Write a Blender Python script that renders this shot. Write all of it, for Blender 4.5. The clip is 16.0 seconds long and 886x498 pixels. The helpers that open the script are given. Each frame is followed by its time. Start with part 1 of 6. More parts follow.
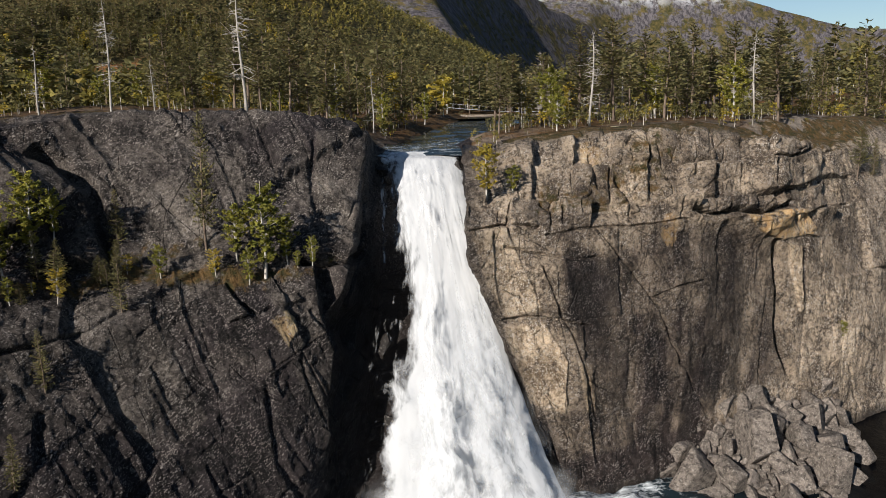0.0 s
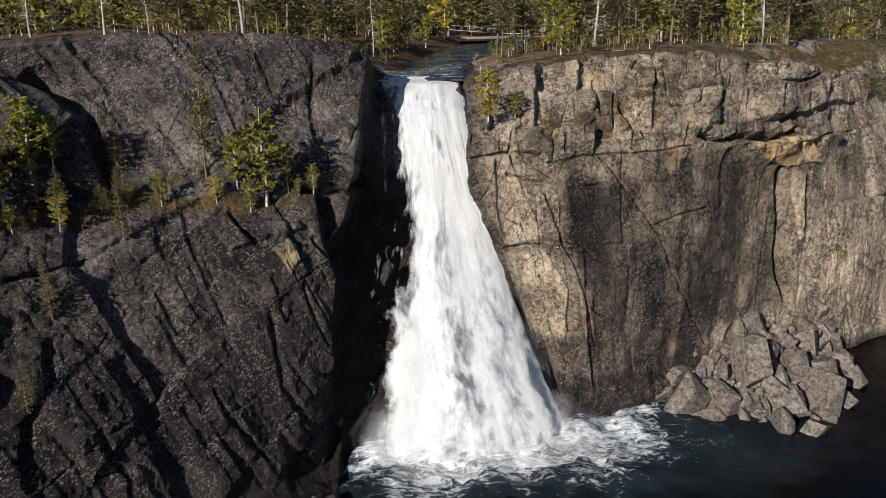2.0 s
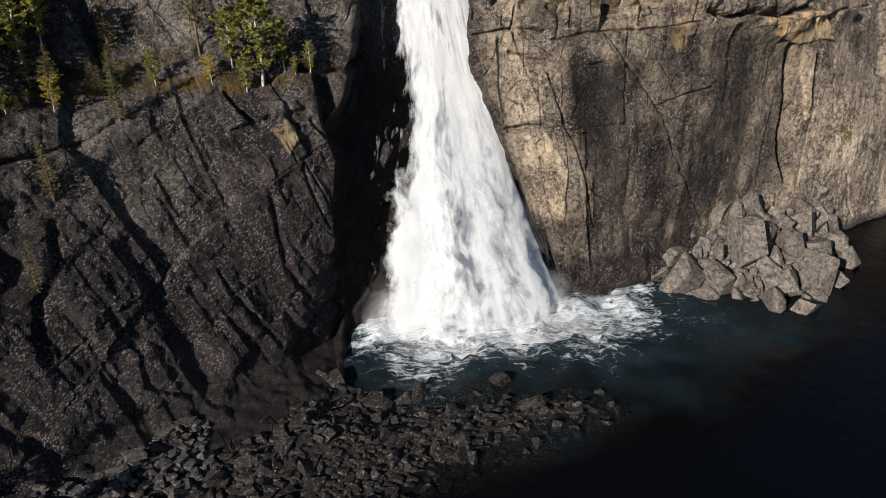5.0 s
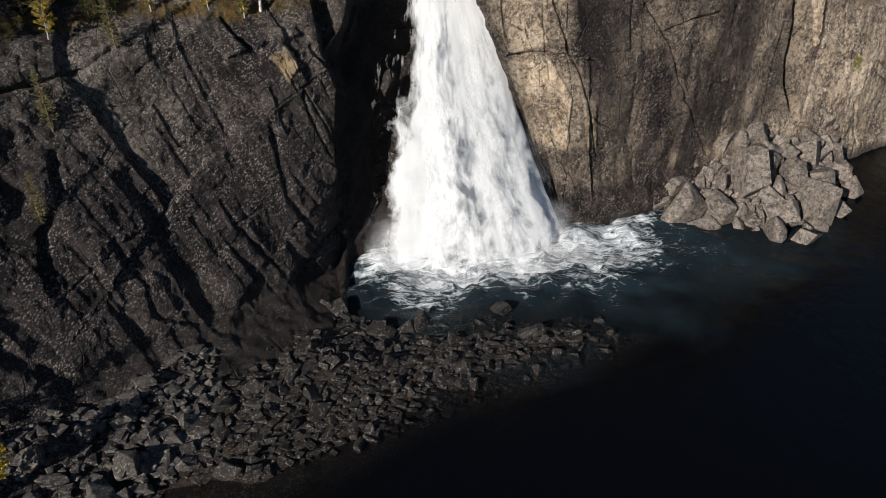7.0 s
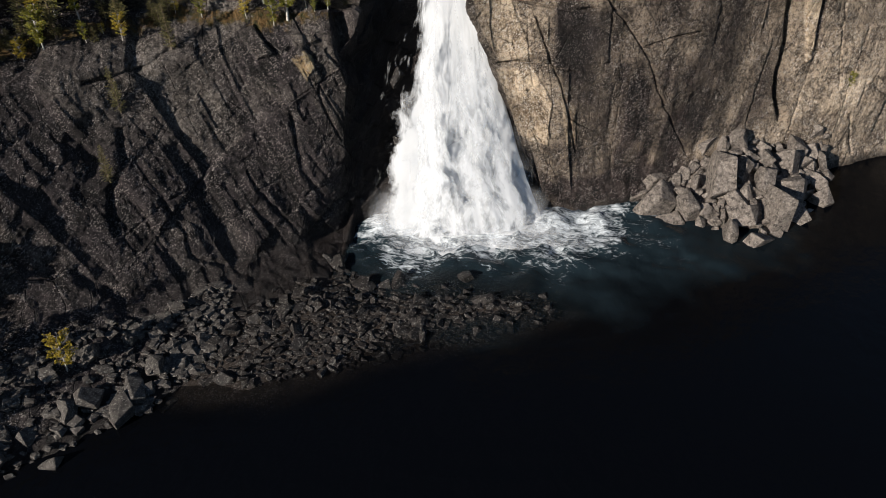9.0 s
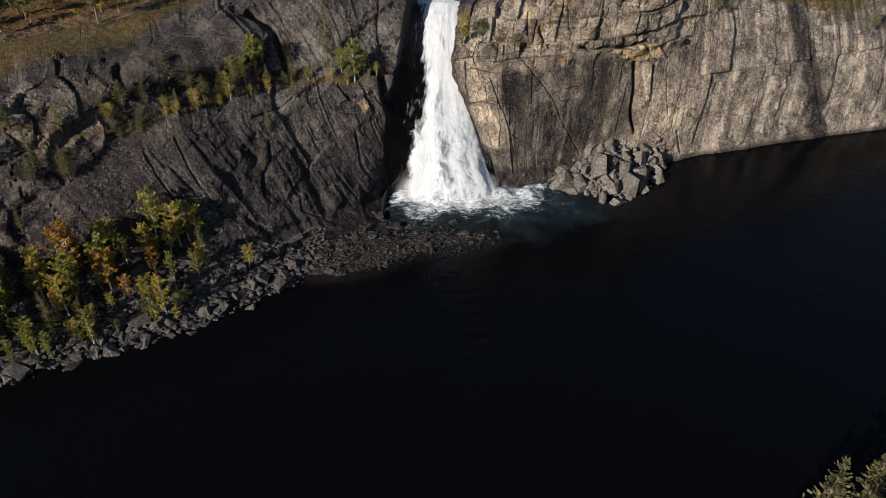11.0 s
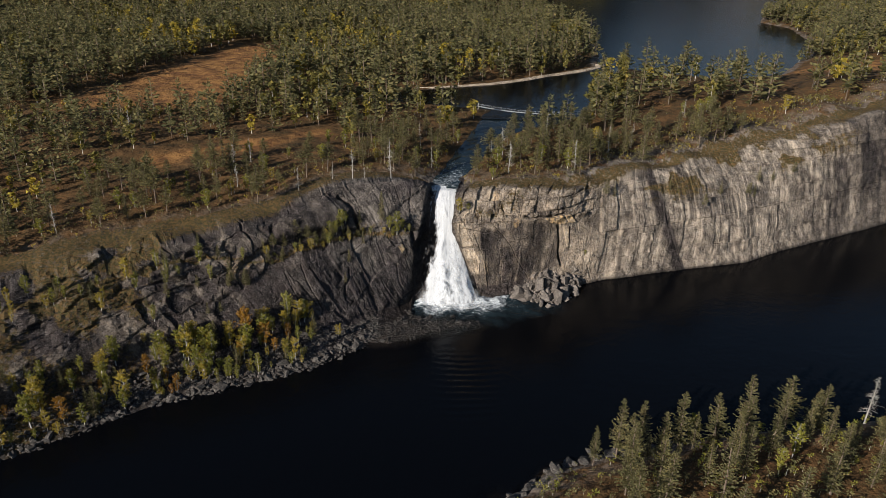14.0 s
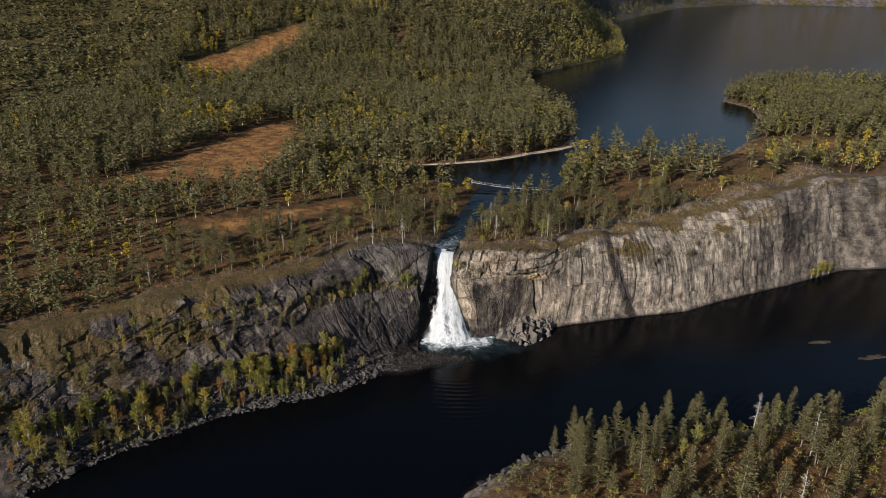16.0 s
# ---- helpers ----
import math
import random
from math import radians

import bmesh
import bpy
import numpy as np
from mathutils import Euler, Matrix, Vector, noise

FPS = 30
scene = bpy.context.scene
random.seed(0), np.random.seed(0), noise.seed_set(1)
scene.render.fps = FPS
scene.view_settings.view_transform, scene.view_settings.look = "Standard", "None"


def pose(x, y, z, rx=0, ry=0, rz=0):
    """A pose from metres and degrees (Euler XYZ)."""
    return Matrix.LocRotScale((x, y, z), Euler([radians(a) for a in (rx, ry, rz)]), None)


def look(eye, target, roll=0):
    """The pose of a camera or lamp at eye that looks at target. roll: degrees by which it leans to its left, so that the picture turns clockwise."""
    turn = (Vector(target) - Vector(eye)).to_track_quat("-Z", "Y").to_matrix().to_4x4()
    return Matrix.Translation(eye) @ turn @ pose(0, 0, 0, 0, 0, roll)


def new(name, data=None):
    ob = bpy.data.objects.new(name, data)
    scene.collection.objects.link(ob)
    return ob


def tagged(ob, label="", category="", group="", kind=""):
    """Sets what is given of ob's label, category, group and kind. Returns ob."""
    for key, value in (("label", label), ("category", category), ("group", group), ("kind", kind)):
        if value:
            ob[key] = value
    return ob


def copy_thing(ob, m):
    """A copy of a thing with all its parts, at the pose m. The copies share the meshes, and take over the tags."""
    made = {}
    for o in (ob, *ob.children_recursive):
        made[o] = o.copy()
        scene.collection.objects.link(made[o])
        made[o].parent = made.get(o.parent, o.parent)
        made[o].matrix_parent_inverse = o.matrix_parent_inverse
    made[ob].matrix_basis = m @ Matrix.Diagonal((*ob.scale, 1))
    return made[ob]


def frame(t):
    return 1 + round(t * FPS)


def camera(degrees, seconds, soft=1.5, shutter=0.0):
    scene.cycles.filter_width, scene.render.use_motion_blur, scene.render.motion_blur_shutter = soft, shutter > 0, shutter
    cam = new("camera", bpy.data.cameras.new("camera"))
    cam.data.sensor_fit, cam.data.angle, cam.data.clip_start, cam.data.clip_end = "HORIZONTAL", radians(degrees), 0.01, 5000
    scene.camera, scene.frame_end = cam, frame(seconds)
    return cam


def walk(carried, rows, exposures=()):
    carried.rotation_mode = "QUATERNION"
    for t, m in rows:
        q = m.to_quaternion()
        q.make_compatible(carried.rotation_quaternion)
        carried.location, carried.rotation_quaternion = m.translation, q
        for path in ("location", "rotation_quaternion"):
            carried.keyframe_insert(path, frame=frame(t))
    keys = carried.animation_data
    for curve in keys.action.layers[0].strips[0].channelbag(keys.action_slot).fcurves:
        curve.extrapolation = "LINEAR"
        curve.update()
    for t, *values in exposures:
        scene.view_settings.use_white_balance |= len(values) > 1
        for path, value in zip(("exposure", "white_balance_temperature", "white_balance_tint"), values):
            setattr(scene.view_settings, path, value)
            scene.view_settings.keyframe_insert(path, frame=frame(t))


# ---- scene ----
cam = camera(62.18, 16.0, 0.7)
PATH = [
    (0, (6.55, -84.03, 36.41), (6.54, 14.29, 18.17), -1.00),
    (0.5, (6.53, -84.00, 36.49), (6.61, 13.85, 15.87), -0.98),
    (1, (6.52, -83.99, 36.55), (6.50, 13.27, 13.28), -0.98),
    (1.5, (6.51, -83.98, 36.60), (6.39, 12.72, 11.08), -0.97),
    (2, (6.50, -83.97, 36.62), (6.22, 12.00, 8.52), -0.96),
    (2.5, (6.50, -83.98, 36.63), (6.13, 11.31, 6.29), -0.96),
    (3, (6.50, -83.98, 36.64), (6.08, 10.42, 3.65), -0.96),
    (3.5, (6.50, -84.00, 36.64), (6.08, 9.46, 1.07), -0.96),
    (4, (6.50, -84.01, 36.64), (6.08, 8.46, -1.42), -0.97),
    (6.5, (6.46, -84.04, 36.77), (5.69, 2.57, -13.22), -1.09),
    (7, (6.43, -84.03, 36.84), (5.60, 1.58, -14.84), -1.13),
    (7.5, (6.41, -84.01, 36.95), (5.60, 1.12, -15.52), -1.19),
    (8, (6.62, -83.94, 37.06), (5.50, 0.67, -16.24), -1.32),
    (8.2, (9.48, -83.71, 38.54), (4.89, -0.15, -16.20), -1.34),
    (8.4, (15.47, -83.22, 41.64), (3.90, -2.38, -16.07), -1.39),
    (8.6, (19.63, -82.89, 43.80), (3.48, -4.33, -15.94), -1.42),
    (9, (19.71, -91.88, 47.80), (4.61, -12.99, -11.76), -1.24),
    (9.5, (20.20, -103.99, 53.53), (6.42, -24.69, -5.81), -1.02),
    (10, (21.15, -117.05, 60.06), (8.70, -37.37, 0.93), -0.79),
    (10.5, (22.52, -131.10, 67.41), (11.44, -51.09, 8.47), -0.57),
    (11, (24.23, -145.94, 75.29), (13.24, -65.33, 17.14), -0.14),
    (11.5, (25.82, -159.81, 82.61), (14.87, -78.31, 25.71), 0.11),
    (12, (26.88, -174.38, 89.24), (16.02, -90.94, 35.20), 0.26),
    (12.5, (27.98, -188.25, 95.88), (17.13, -103.06, 44.64), 0.34),
    (13, (28.73, -203.65, 103.33), (18.17, -116.61, 55.24), 0.69),
    (13.5, (29.78, -218.13, 109.23), (19.22, -129.37, 64.37), 0.71),
    (14, (31.14, -233.59, 115.82), (20.49, -143.32, 74.12), 0.80),
    (14.5, (32.67, -248.47, 122.44), (21.95, -157.13, 83.15), 0.88),
    (15, (34.02, -264.49, 129.29), (23.31, -172.27, 92.13), 1.01),
    (15.5, (35.34, -279.07, 135.54), (24.65, -186.24, 99.94), 1.08),
    (16, (36.62, -293.81, 141.71), (26.02, -200.70, 106.80), 1.13),
]
walk(cam, [(t, look(eye, aim, roll)) for t, eye, aim, roll in PATH])

# ---- daylight: low autumn sun from the left behind the camera ----
SUN_EL, SUN_AZ = 23.0, 216.0        # degrees; azimuth clockwise from +y
sun_dir = Vector((math.sin(radians(SUN_AZ)) * math.cos(radians(SUN_EL)),
                  math.cos(radians(SUN_AZ)) * math.cos(radians(SUN_EL)), math.sin(radians(SUN_EL))))
world = bpy.data.worlds.new("world")
scene.world = world
world.use_nodes = True
wn = world.node_tree
wn.nodes.clear()
w_sky = wn.nodes.new("ShaderNodeTexSky")
w_sky.sky_type = "NISHITA"
w_sky.sun_disc = False
w_sky.dust_density, w_sky.ozone_density = 0.2, 2.5
w_sky.sun_elevation = radians(SUN_EL)
w_sky.sun_rotation = radians(SUN_AZ)
w_bg = wn.nodes.new("ShaderNodeBackground")
w_bg.inputs["Strength"].default_value = 0.06
w_out = wn.nodes.new("ShaderNodeOutputWorld")
wn.links.new(w_sky.outputs["Color"], w_bg.inputs["Color"])
wn.links.new(w_bg.outputs["Background"], w_out.inputs["Surface"])
sun_data = bpy.data.lights.new("sun", "SUN")
sun_data.energy, sun_data.angle, sun_data.color = 5.0, radians(0.5), (1.0, 0.935, 0.855)
sun = new("sun", sun_data)
sun.matrix_world = look(sun_dir * 500, (0, 0, 0))
scene.view_settings.exposure = 0.53

# ---- number noise ----
def hash01(ix, iy, iz, seed=0):
    h = (ix.astype(np.int64) * 374761393 + iy.astype(np.int64) * 668265263 + iz.astype(np.int64) * 1440662683 + seed * 974634777) & 0xFFFFFFFF
    h = ((h ^ (h >> 13)) * 1274126177) & 0xFFFFFFFF
    h = ((h ^ (h >> 16)) * 2246822519) & 0xFFFFFFFF
    return ((h ^ (h >> 15)) & 0xFFFFFF) / float(0x1000000)


def vnoise(p, size=1.0, seed=0):
    """Smooth noise, -1 to 1, at the points p (n, 3)."""
    q = np.asarray(p, float) / size
    i = np.floor(q)
    f = q - i
    f = f * f * (3 - 2 * f)
    i = i.astype(np.int64)
    out = 0
    for a in (0, 1):
        wa = f[:, 0] if a else 1 - f[:, 0]
        for b in (0, 1):
            wb = f[:, 1] if b else 1 - f[:, 1]
            for c in (0, 1):
                wc = f[:, 2] if c else 1 - f[:, 2]
                out = out + wa * wb * wc * hash01(i[:, 0] + a, i[:, 1] + b, i[:, 2] + c, seed)
    return out * 2 - 1


def fnoise(p, size, octaves=4, seed=0, gain=0.5):
    total, amp = 0, 1.0
    for n in range(octaves):
        total = total + amp * vnoise(p, size / 2 ** n, seed + 17 * n)
        amp *= gain
    return total


def p3(x, y, z=0):
    x = np.asarray(x, float)
    return np.stack([x, np.asarray(y, float) + 0 * x, np.asarray(z, float) + 0 * x], -1)


def smooth(a, b, x):
    t = np.clip((x - a) / (b - a), 0, 1)
    return t * t * (3 - 2 * t)


def blocks(u, v, su, sv, seed, width=0.12):
    """Jointed rock on a face: each block's own step and tilt (-1 to 1), the open joints between blocks (0 to 1), and a number of its own."""
    row = np.floor(v / sv)
    z = np.zeros_like(row)
    uu = u / su + hash01(row, z, z, seed) * 7
    col = np.floor(uu)
    fu, fv = uu - col, v / sv - row
    r1, r2, r3, r4 = (hash01(row, col, z, seed + k) for k in (1, 2, 3, 4))
    du, dv = np.minimum(fu, 1 - fu) * su, np.minimum(fv, 1 - fv) * sv
    bevel = np.clip(np.minimum(du, dv) / (1.6 * width), 0, 1)
    step = ((r1 - 0.5) * 2 + (fu - 0.5) * (r2 - 0.5) * 2.2 + (fv - 0.5) * (r3 - 0.5) * 2.2) * bevel
    joint = np.maximum(np.exp(-(du / width) ** 2) * (r4 > 0.35), np.exp(-(dv / width) ** 2) * (r3 > 0.45))
    return step, joint, (r2 - 0.5) * 2


# ---- meshes ----
def mesh_object(name, verts, faces, material, parent=None, smooth_faces=False, colors=None, extra=None):
    """A mesh from arrays of places and of faces (three or four corners each)."""
    verts, faces = np.asarray(verts, np.float32), np.asarray(faces, np.int32)
    me = bpy.data.meshes.new(name)
    k = faces.shape[1]
    me.vertices.add(len(verts))
    me.vertices.foreach_set("co", verts.ravel())
    me.loops.add(faces.size)
    me.loops.foreach_set("vertex_index", faces.ravel())
    me.polygons.add(len(faces))
    me.polygons.foreach_set("loop_start", np.arange(0, faces.size, k, dtype=np.int32))
    me.polygons.foreach_set("loop_total", np.full(len(faces), k, np.int32))
    me.polygons.foreach_set("use_smooth", np.full(len(faces), smooth_faces))
    me.update(calc_edges=True)
    for key, values in (("tone", colors), ("extra", extra)):
        if values is not None:
            layer = me.color_attributes.new(key, "FLOAT_COLOR", "POINT")
            rgba = np.ones((len(verts), 4), np.float32)
            rgba[:, : values.shape[1]] = values
            layer.data.foreach_set("color", rgba.ravel())
    me.materials.append(material)
    ob = new(name, me)
    if parent is not None:
        ob.parent = parent
    return ob


def part(name, bm, material, parent, label=""):
    """One bmesh as one mesh object under a thing or a part."""
    me = bpy.data.meshes.new(name)
    bm.to_mesh(me)
    bm.free()
    me.materials.append(material)
    ob = new(name, me)
    ob.parent = parent
    return tagged(ob, label)


def grid_faces(rows, cols):
    i = np.arange((rows - 1) * (cols - 1))
    r, c = i // (cols - 1), i % (cols - 1)
    a = r * cols + c
    return np.stack([a, a + 1, a + cols + 1, a + cols], -1)


def inside(x, y, poly):
    """Whether the points lie in the polygon."""
    hit = np.zeros(np.shape(x), bool)
    px, py = poly[-1]
    for qx, qy in poly:
        cross = ((py > y) != (qy > y)) & (x < (qx - px) * (y - py) / (qy - py + 1e-12) + px)
        hit ^= cross
        px, py = qx, qy
    return hit


def to_line(x, y, line):
    """Distance to a polyline, and the way along it of the nearest point, in segments."""
    best, way = np.full(np.shape(x), 1e9), np.zeros(np.shape(x))
    for n in range(len(line) - 1):
        (ax, ay), (bx, by) = line[n][:2], line[n + 1][:2]
        dx, dy = bx - ax, by - ay
        t = np.clip(((x - ax) * dx + (y - ay) * dy) / (dx * dx + dy * dy), 0, 1)
        d = np.hypot(x - ax - t * dx, y - ay - t * dy)
        way = np.where(d < best, n + t, way)
        best = np.minimum(best, d)
    return best, way

# ---- materials ----
class Nodes:
    """A small hand to wire up a node material."""

    def __init__(self, name):
        self.mat = bpy.data.materials.new(name)
        self.mat.use_nodes = True
        self.t = self.mat.node_tree
        self.b = self.t.nodes["Principled BSDF"]
        self.out = self.t.nodes["Material Output"]
        self.pos = self.t.nodes.new("ShaderNodeNewGeometry").outputs["Position"]

    def put(self, socket, value):
        if isinstance(value, bpy.types.NodeSocket):
            self.t.links.new(value, socket)
        elif isinstance(value, (tuple, list)) and len(value) == 3 and socket.type == "RGBA":
            socket.default_value = (*value, 1)
        else:
            socket.default_value = value

    def scaled(self, sx, sy, sz, turn=(0, 0, 0), vector=None):
        n = self.t.nodes.new("ShaderNodeMapping")
        n.vector_type = "POINT"
        self.t.links.new(vector or self.pos, n.inputs["Vector"])
        n.inputs["Scale"].default_value = (sx, sy, sz)
        n.inputs["Rotation"].default_value = [radians(a) for a in turn]
        return n.outputs["Vector"]

    def noise(self, scale, detail=4.0, rough=0.55, vector=None, warp=0.0):
        n = self.t.nodes.new("ShaderNodeTexNoise")
        self.t.links.new(vector or self.pos, n.inputs["Vector"])
        n.inputs["Scale"].default_value, n.inputs["Detail"].default_value, n.inputs["Roughness"].default_value = scale, detail, rough
        n.inputs["Distortion"].default_value = warp
        return n.outputs["Fac"]

    def cells(self, scale, feature="F1", vector=None, out="Distance"):
        n = self.t.nodes.new("ShaderNodeTexVoronoi")
        n.feature = feature
        self.t.links.new(vector or self.pos, n.inputs["Vector"])
        n.inputs["Scale"].default_value = scale
        return n.outputs[out]

    def attr(self, name, channel=None):
        n = self.t.nodes.new("ShaderNodeAttribute")
        n.attribute_name = name
        if channel is None:
            return n.outputs["Color"]
        s = self.t.nodes.new("ShaderNodeSeparateColor")
        self.t.links.new(n.outputs["Color"], s.inputs["Color"])
        return s.outputs[channel]

    def rand(self):
        return self.t.nodes.new("ShaderNodeObjectInfo").outputs["Random"]

    def island(self):
        return self.t.nodes.new("ShaderNodeNewGeometry").outputs["Random Per Island"]

    def ramp(self, value, stops):
        n = self.t.nodes.new("ShaderNodeValToRGB")
        self.put(n.inputs["Fac"], value)
        r = n.color_ramp
        while len(r.elements) < len(stops):
            r.elements.new(0.5)
        for e, (at, c) in zip(r.elements, stops):
            e.position = at
            e.color = (c, c, c, 1) if isinstance(c, (int, float)) else (*c, 1)
        return n.outputs["Color"]

    def mix(self, fac, a, b, how="MIX"):
        n = self.t.nodes.new("ShaderNodeMix")
        n.data_type, n.blend_type = "RGBA", how
        self.put(n.inputs["Factor"], fac)
        self.put(n.inputs[6], a)
        self.put(n.inputs[7], b)
        return n.outputs[2]

    def math(self, how, a, b=0.0, clamp=False):
        n = self.t.nodes.new("ShaderNodeMath")
        n.operation, n.use_clamp = how, clamp
        self.put(n.inputs[0], a)
        self.put(n.inputs[1], b)
        return n.outputs[0]

    def bump(self, height, strength, distance, after=None):
        n = self.t.nodes.new("ShaderNodeBump")
        self.put(n.inputs["Height"], height)
        n.inputs["Strength"].default_value, n.inputs["Distance"].default_value = strength, distance
        if after:
            self.t.links.new(after, n.inputs["Normal"])
        return n.outputs["Normal"]

    def finish(self, color, rough, normal=None, spec=0.3, alpha=None):
        self.put(self.b.inputs["Base Color"], color)
        self.put(self.b.inputs["Roughness"], rough)
        self.put(self.b.inputs["Specular IOR Level"], spec)
        if normal:
            self.put(self.b.inputs["Normal"], normal)
        if alpha is not None:
            self.put(self.b.inputs["Alpha"], alpha)
        return self.mat


def rock_material():
    """Weathered gneiss: tone.r pale to dark, tone.g rust, tone.b moss and heath; extra.r wet, extra.g and extra.b run across and along the grain."""
    m = Nodes("weathered_rock")
    tone_r, tone_g, tone_b = (m.attr("tone", c) for c in ("Red", "Green", "Blue"))
    wet = m.attr("extra", "Red")
    warm_node = m.t.nodes.new("ShaderNodeAttribute")
    warm_node.attribute_name = "extra"
    warm_name = warm_node.name
    streak_node = m.t.nodes.new("ShaderNodeAttribute")
    streak_node.attribute_name = "tone"
    streaks = streak_node.outputs["Alpha"]
    lay = m.t.nodes.new("ShaderNodeCombineXYZ")
    m.put(lay.inputs[0], m.math("MULTIPLY", m.attr("extra", "Green"), 100.0))
    m.put(lay.inputs[1], m.math("MULTIPLY", m.attr("extra", "Blue"), 100.0))
    g = lay.outputs[0]
    patch, blotch = m.noise(0.30, 6, 0.62), m.noise(2.4, 9, 0.80)
    mottle = m.math("ADD", m.math("MULTIPLY", patch, 0.5), m.math("MULTIPLY", blotch, 0.5))
    # dark end: dark gneiss, lowered further to hold the left face's shade
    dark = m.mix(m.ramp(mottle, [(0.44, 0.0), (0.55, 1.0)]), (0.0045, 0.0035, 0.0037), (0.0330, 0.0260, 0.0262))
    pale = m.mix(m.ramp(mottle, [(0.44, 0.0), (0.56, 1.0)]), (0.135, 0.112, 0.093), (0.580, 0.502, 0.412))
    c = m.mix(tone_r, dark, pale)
    # stains that run down the face
    streak = m.noise(1.9, 9, 0.78, m.scaled(1, 0.055, 1, (0, 0, 0), g), 0.15)
    where = m.ramp(m.noise(0.22, 4, 0.6), [(0.36, 0.15), (0.56, 1.0)])
    drip = m.noise(0.55, 7, 0.70, m.scaled(1, 0.045, 1, (0, 0, 0), g), 0.1)
    c = m.mix(m.math("MULTIPLY", m.ramp(drip, [(0.41, 1.0), (0.49, 0.0)]), m.math("MULTIPLY", m.math("MULTIPLY", tone_r, 0.65), streaks)), c, m.mix(0.68, c, (0.030, 0.022, 0.019)))
    c = m.mix(m.math("MULTIPLY", m.ramp(streak, [(0.40, 1.0), (0.49, 0.0)]), m.math("MULTIPLY", m.math("MULTIPLY", where, 0.85), streaks)), c, m.mix(0.78, c, (0.022, 0.016, 0.014)))
    c = m.mix(m.math("MULTIPLY", m.ramp(streak, [(0.57, 0.0), (0.63, 1.0)]), m.math("MULTIPLY", m.math("MULTIPLY", tone_r, 0.55), streaks)), c, (0.47, 0.42, 0.345))
    # open joints
    bent = m.mix(0.10, g, m.noise(0.8, 5, 0.7))
    crack_n = m.cells(0.33, "DISTANCE_TO_EDGE", m.scaled(1, 0.45, 1, (0, 0, 12), bent))
    crack_f = m.cells(0.95, "DISTANCE_TO_EDGE", m.scaled(1, 0.34, 1, (0, 0, -8), bent))
    line = m.math("MULTIPLY", m.ramp(crack_n, [(0.0, 1.0), (0.013, 0.0)]), m.ramp(m.noise(0.25, 4), [(0.47, 0.0), (0.56, 1.0)]))
    line2 = m.math("MULTIPLY", m.ramp(crack_f, [(0.0, 1.0), (0.022, 0.0)]), m.ramp(m.noise(0.4, 5, 0.7), [(0.50, 0.0), (0.58, 0.9)]))
    lines = m.math("MAXIMUM", line, line2)
    c = m.mix(m.math("MULTIPLY", lines, 0.8), c, (0.008, 0.0065, 0.006))
    grain = m.math("ADD", m.math("MULTIPLY", m.noise(6.5, 5, 0.78), 0.6), m.math("MULTIPLY", m.noise(2.4, 8, 0.82), 0.4))
    c = m.mix(m.ramp(grain, [(0.41, 0.9), (0.50, 0.0)]), c, m.mix(0.82, c, (0.009, 0.0075, 0.007)))
    # rust and bare fresh rock
    c = m.mix(m.math("MULTIPLY", tone_g, m.ramp(m.noise(1.1, 8, 0.74), [(0.42, 0.0), (0.53, 0.9)])), c, m.mix(m.ramp(streak, [(0.4, 0.0), (0.6, 1.0)]), (0.34, 0.215, 0.105), (0.54, 0.42, 0.24)))
    c = m.mix(m.t.nodes[warm_name].outputs["Alpha"], c, m.mix(1.0, c, (1.08, 0.985, 0.87), "MULTIPLY"))
    # crusts of pale lichen, large and small
    torn = m.mix(0.30, m.pos, m.noise(5.0, 4, 0.7))
    for scale, keep, size, low, strength in ((12.0, 0.22, 0.80, 0.45, 0.9), (6.0, 0.44, 0.85, 0.49, 0.85), (2.2, 0.58, 0.85, 0.53, 0.7)):
        r = m.t.nodes.new("ShaderNodeSeparateColor")
        m.put(r.inputs["Color"], m.cells(scale, "F1", torn, "Color"))
        radius = m.math("MULTIPLY", m.math("SUBTRACT", r.outputs["Red"], keep), size)
        spot = m.math("MULTIPLY", m.math("SUBTRACT", radius, m.cells(scale, "F1", torn)), 9.0, True)
        spot = m.math("MULTIPLY", spot, m.ramp(m.noise(0.45, 6, 0.72), [(low - 0.06, 0.12), (low + 0.09, 1.0)]))
        c = m.mix(m.math("MULTIPLY", spot, strength), c, m.mix(tone_r, (0.215, 0.188, 0.174), (0.64, 0.58, 0.50)))
    mossy = m.math("MULTIPLY", m.math("SUBTRACT", m.math("ADD", m.noise(0.9, 8, 0.72), m.math("MULTIPLY", tone_b, 0.42)), 0.78), 9.0, True)
    mossy = m.math("MULTIPLY", mossy, m.math("MULTIPLY", tone_b, 4.0, True))
    heath = m.mix(m.ramp(m.noise(1.4, 6, 0.7), [(0.40, 0.0), (0.60, 1.0)]), (0.030, 0.031, 0.010), (0.115, 0.066, 0.024))
    c = m.mix(mossy, c, heath)
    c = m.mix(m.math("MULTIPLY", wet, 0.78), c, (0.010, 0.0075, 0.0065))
    n = m.bump(m.noise(3.2, 11, 0.82), 1.0, 0.30)
    n = m.bump(m.math("SUBTRACT", 1.0, lines), 0.8, 0.15, n)
    return m.finish(c, m.math("SUBTRACT", 0.82, m.math("MULTIPLY", wet, 0.42)), n, 0.20)


ROCK = rock_material()


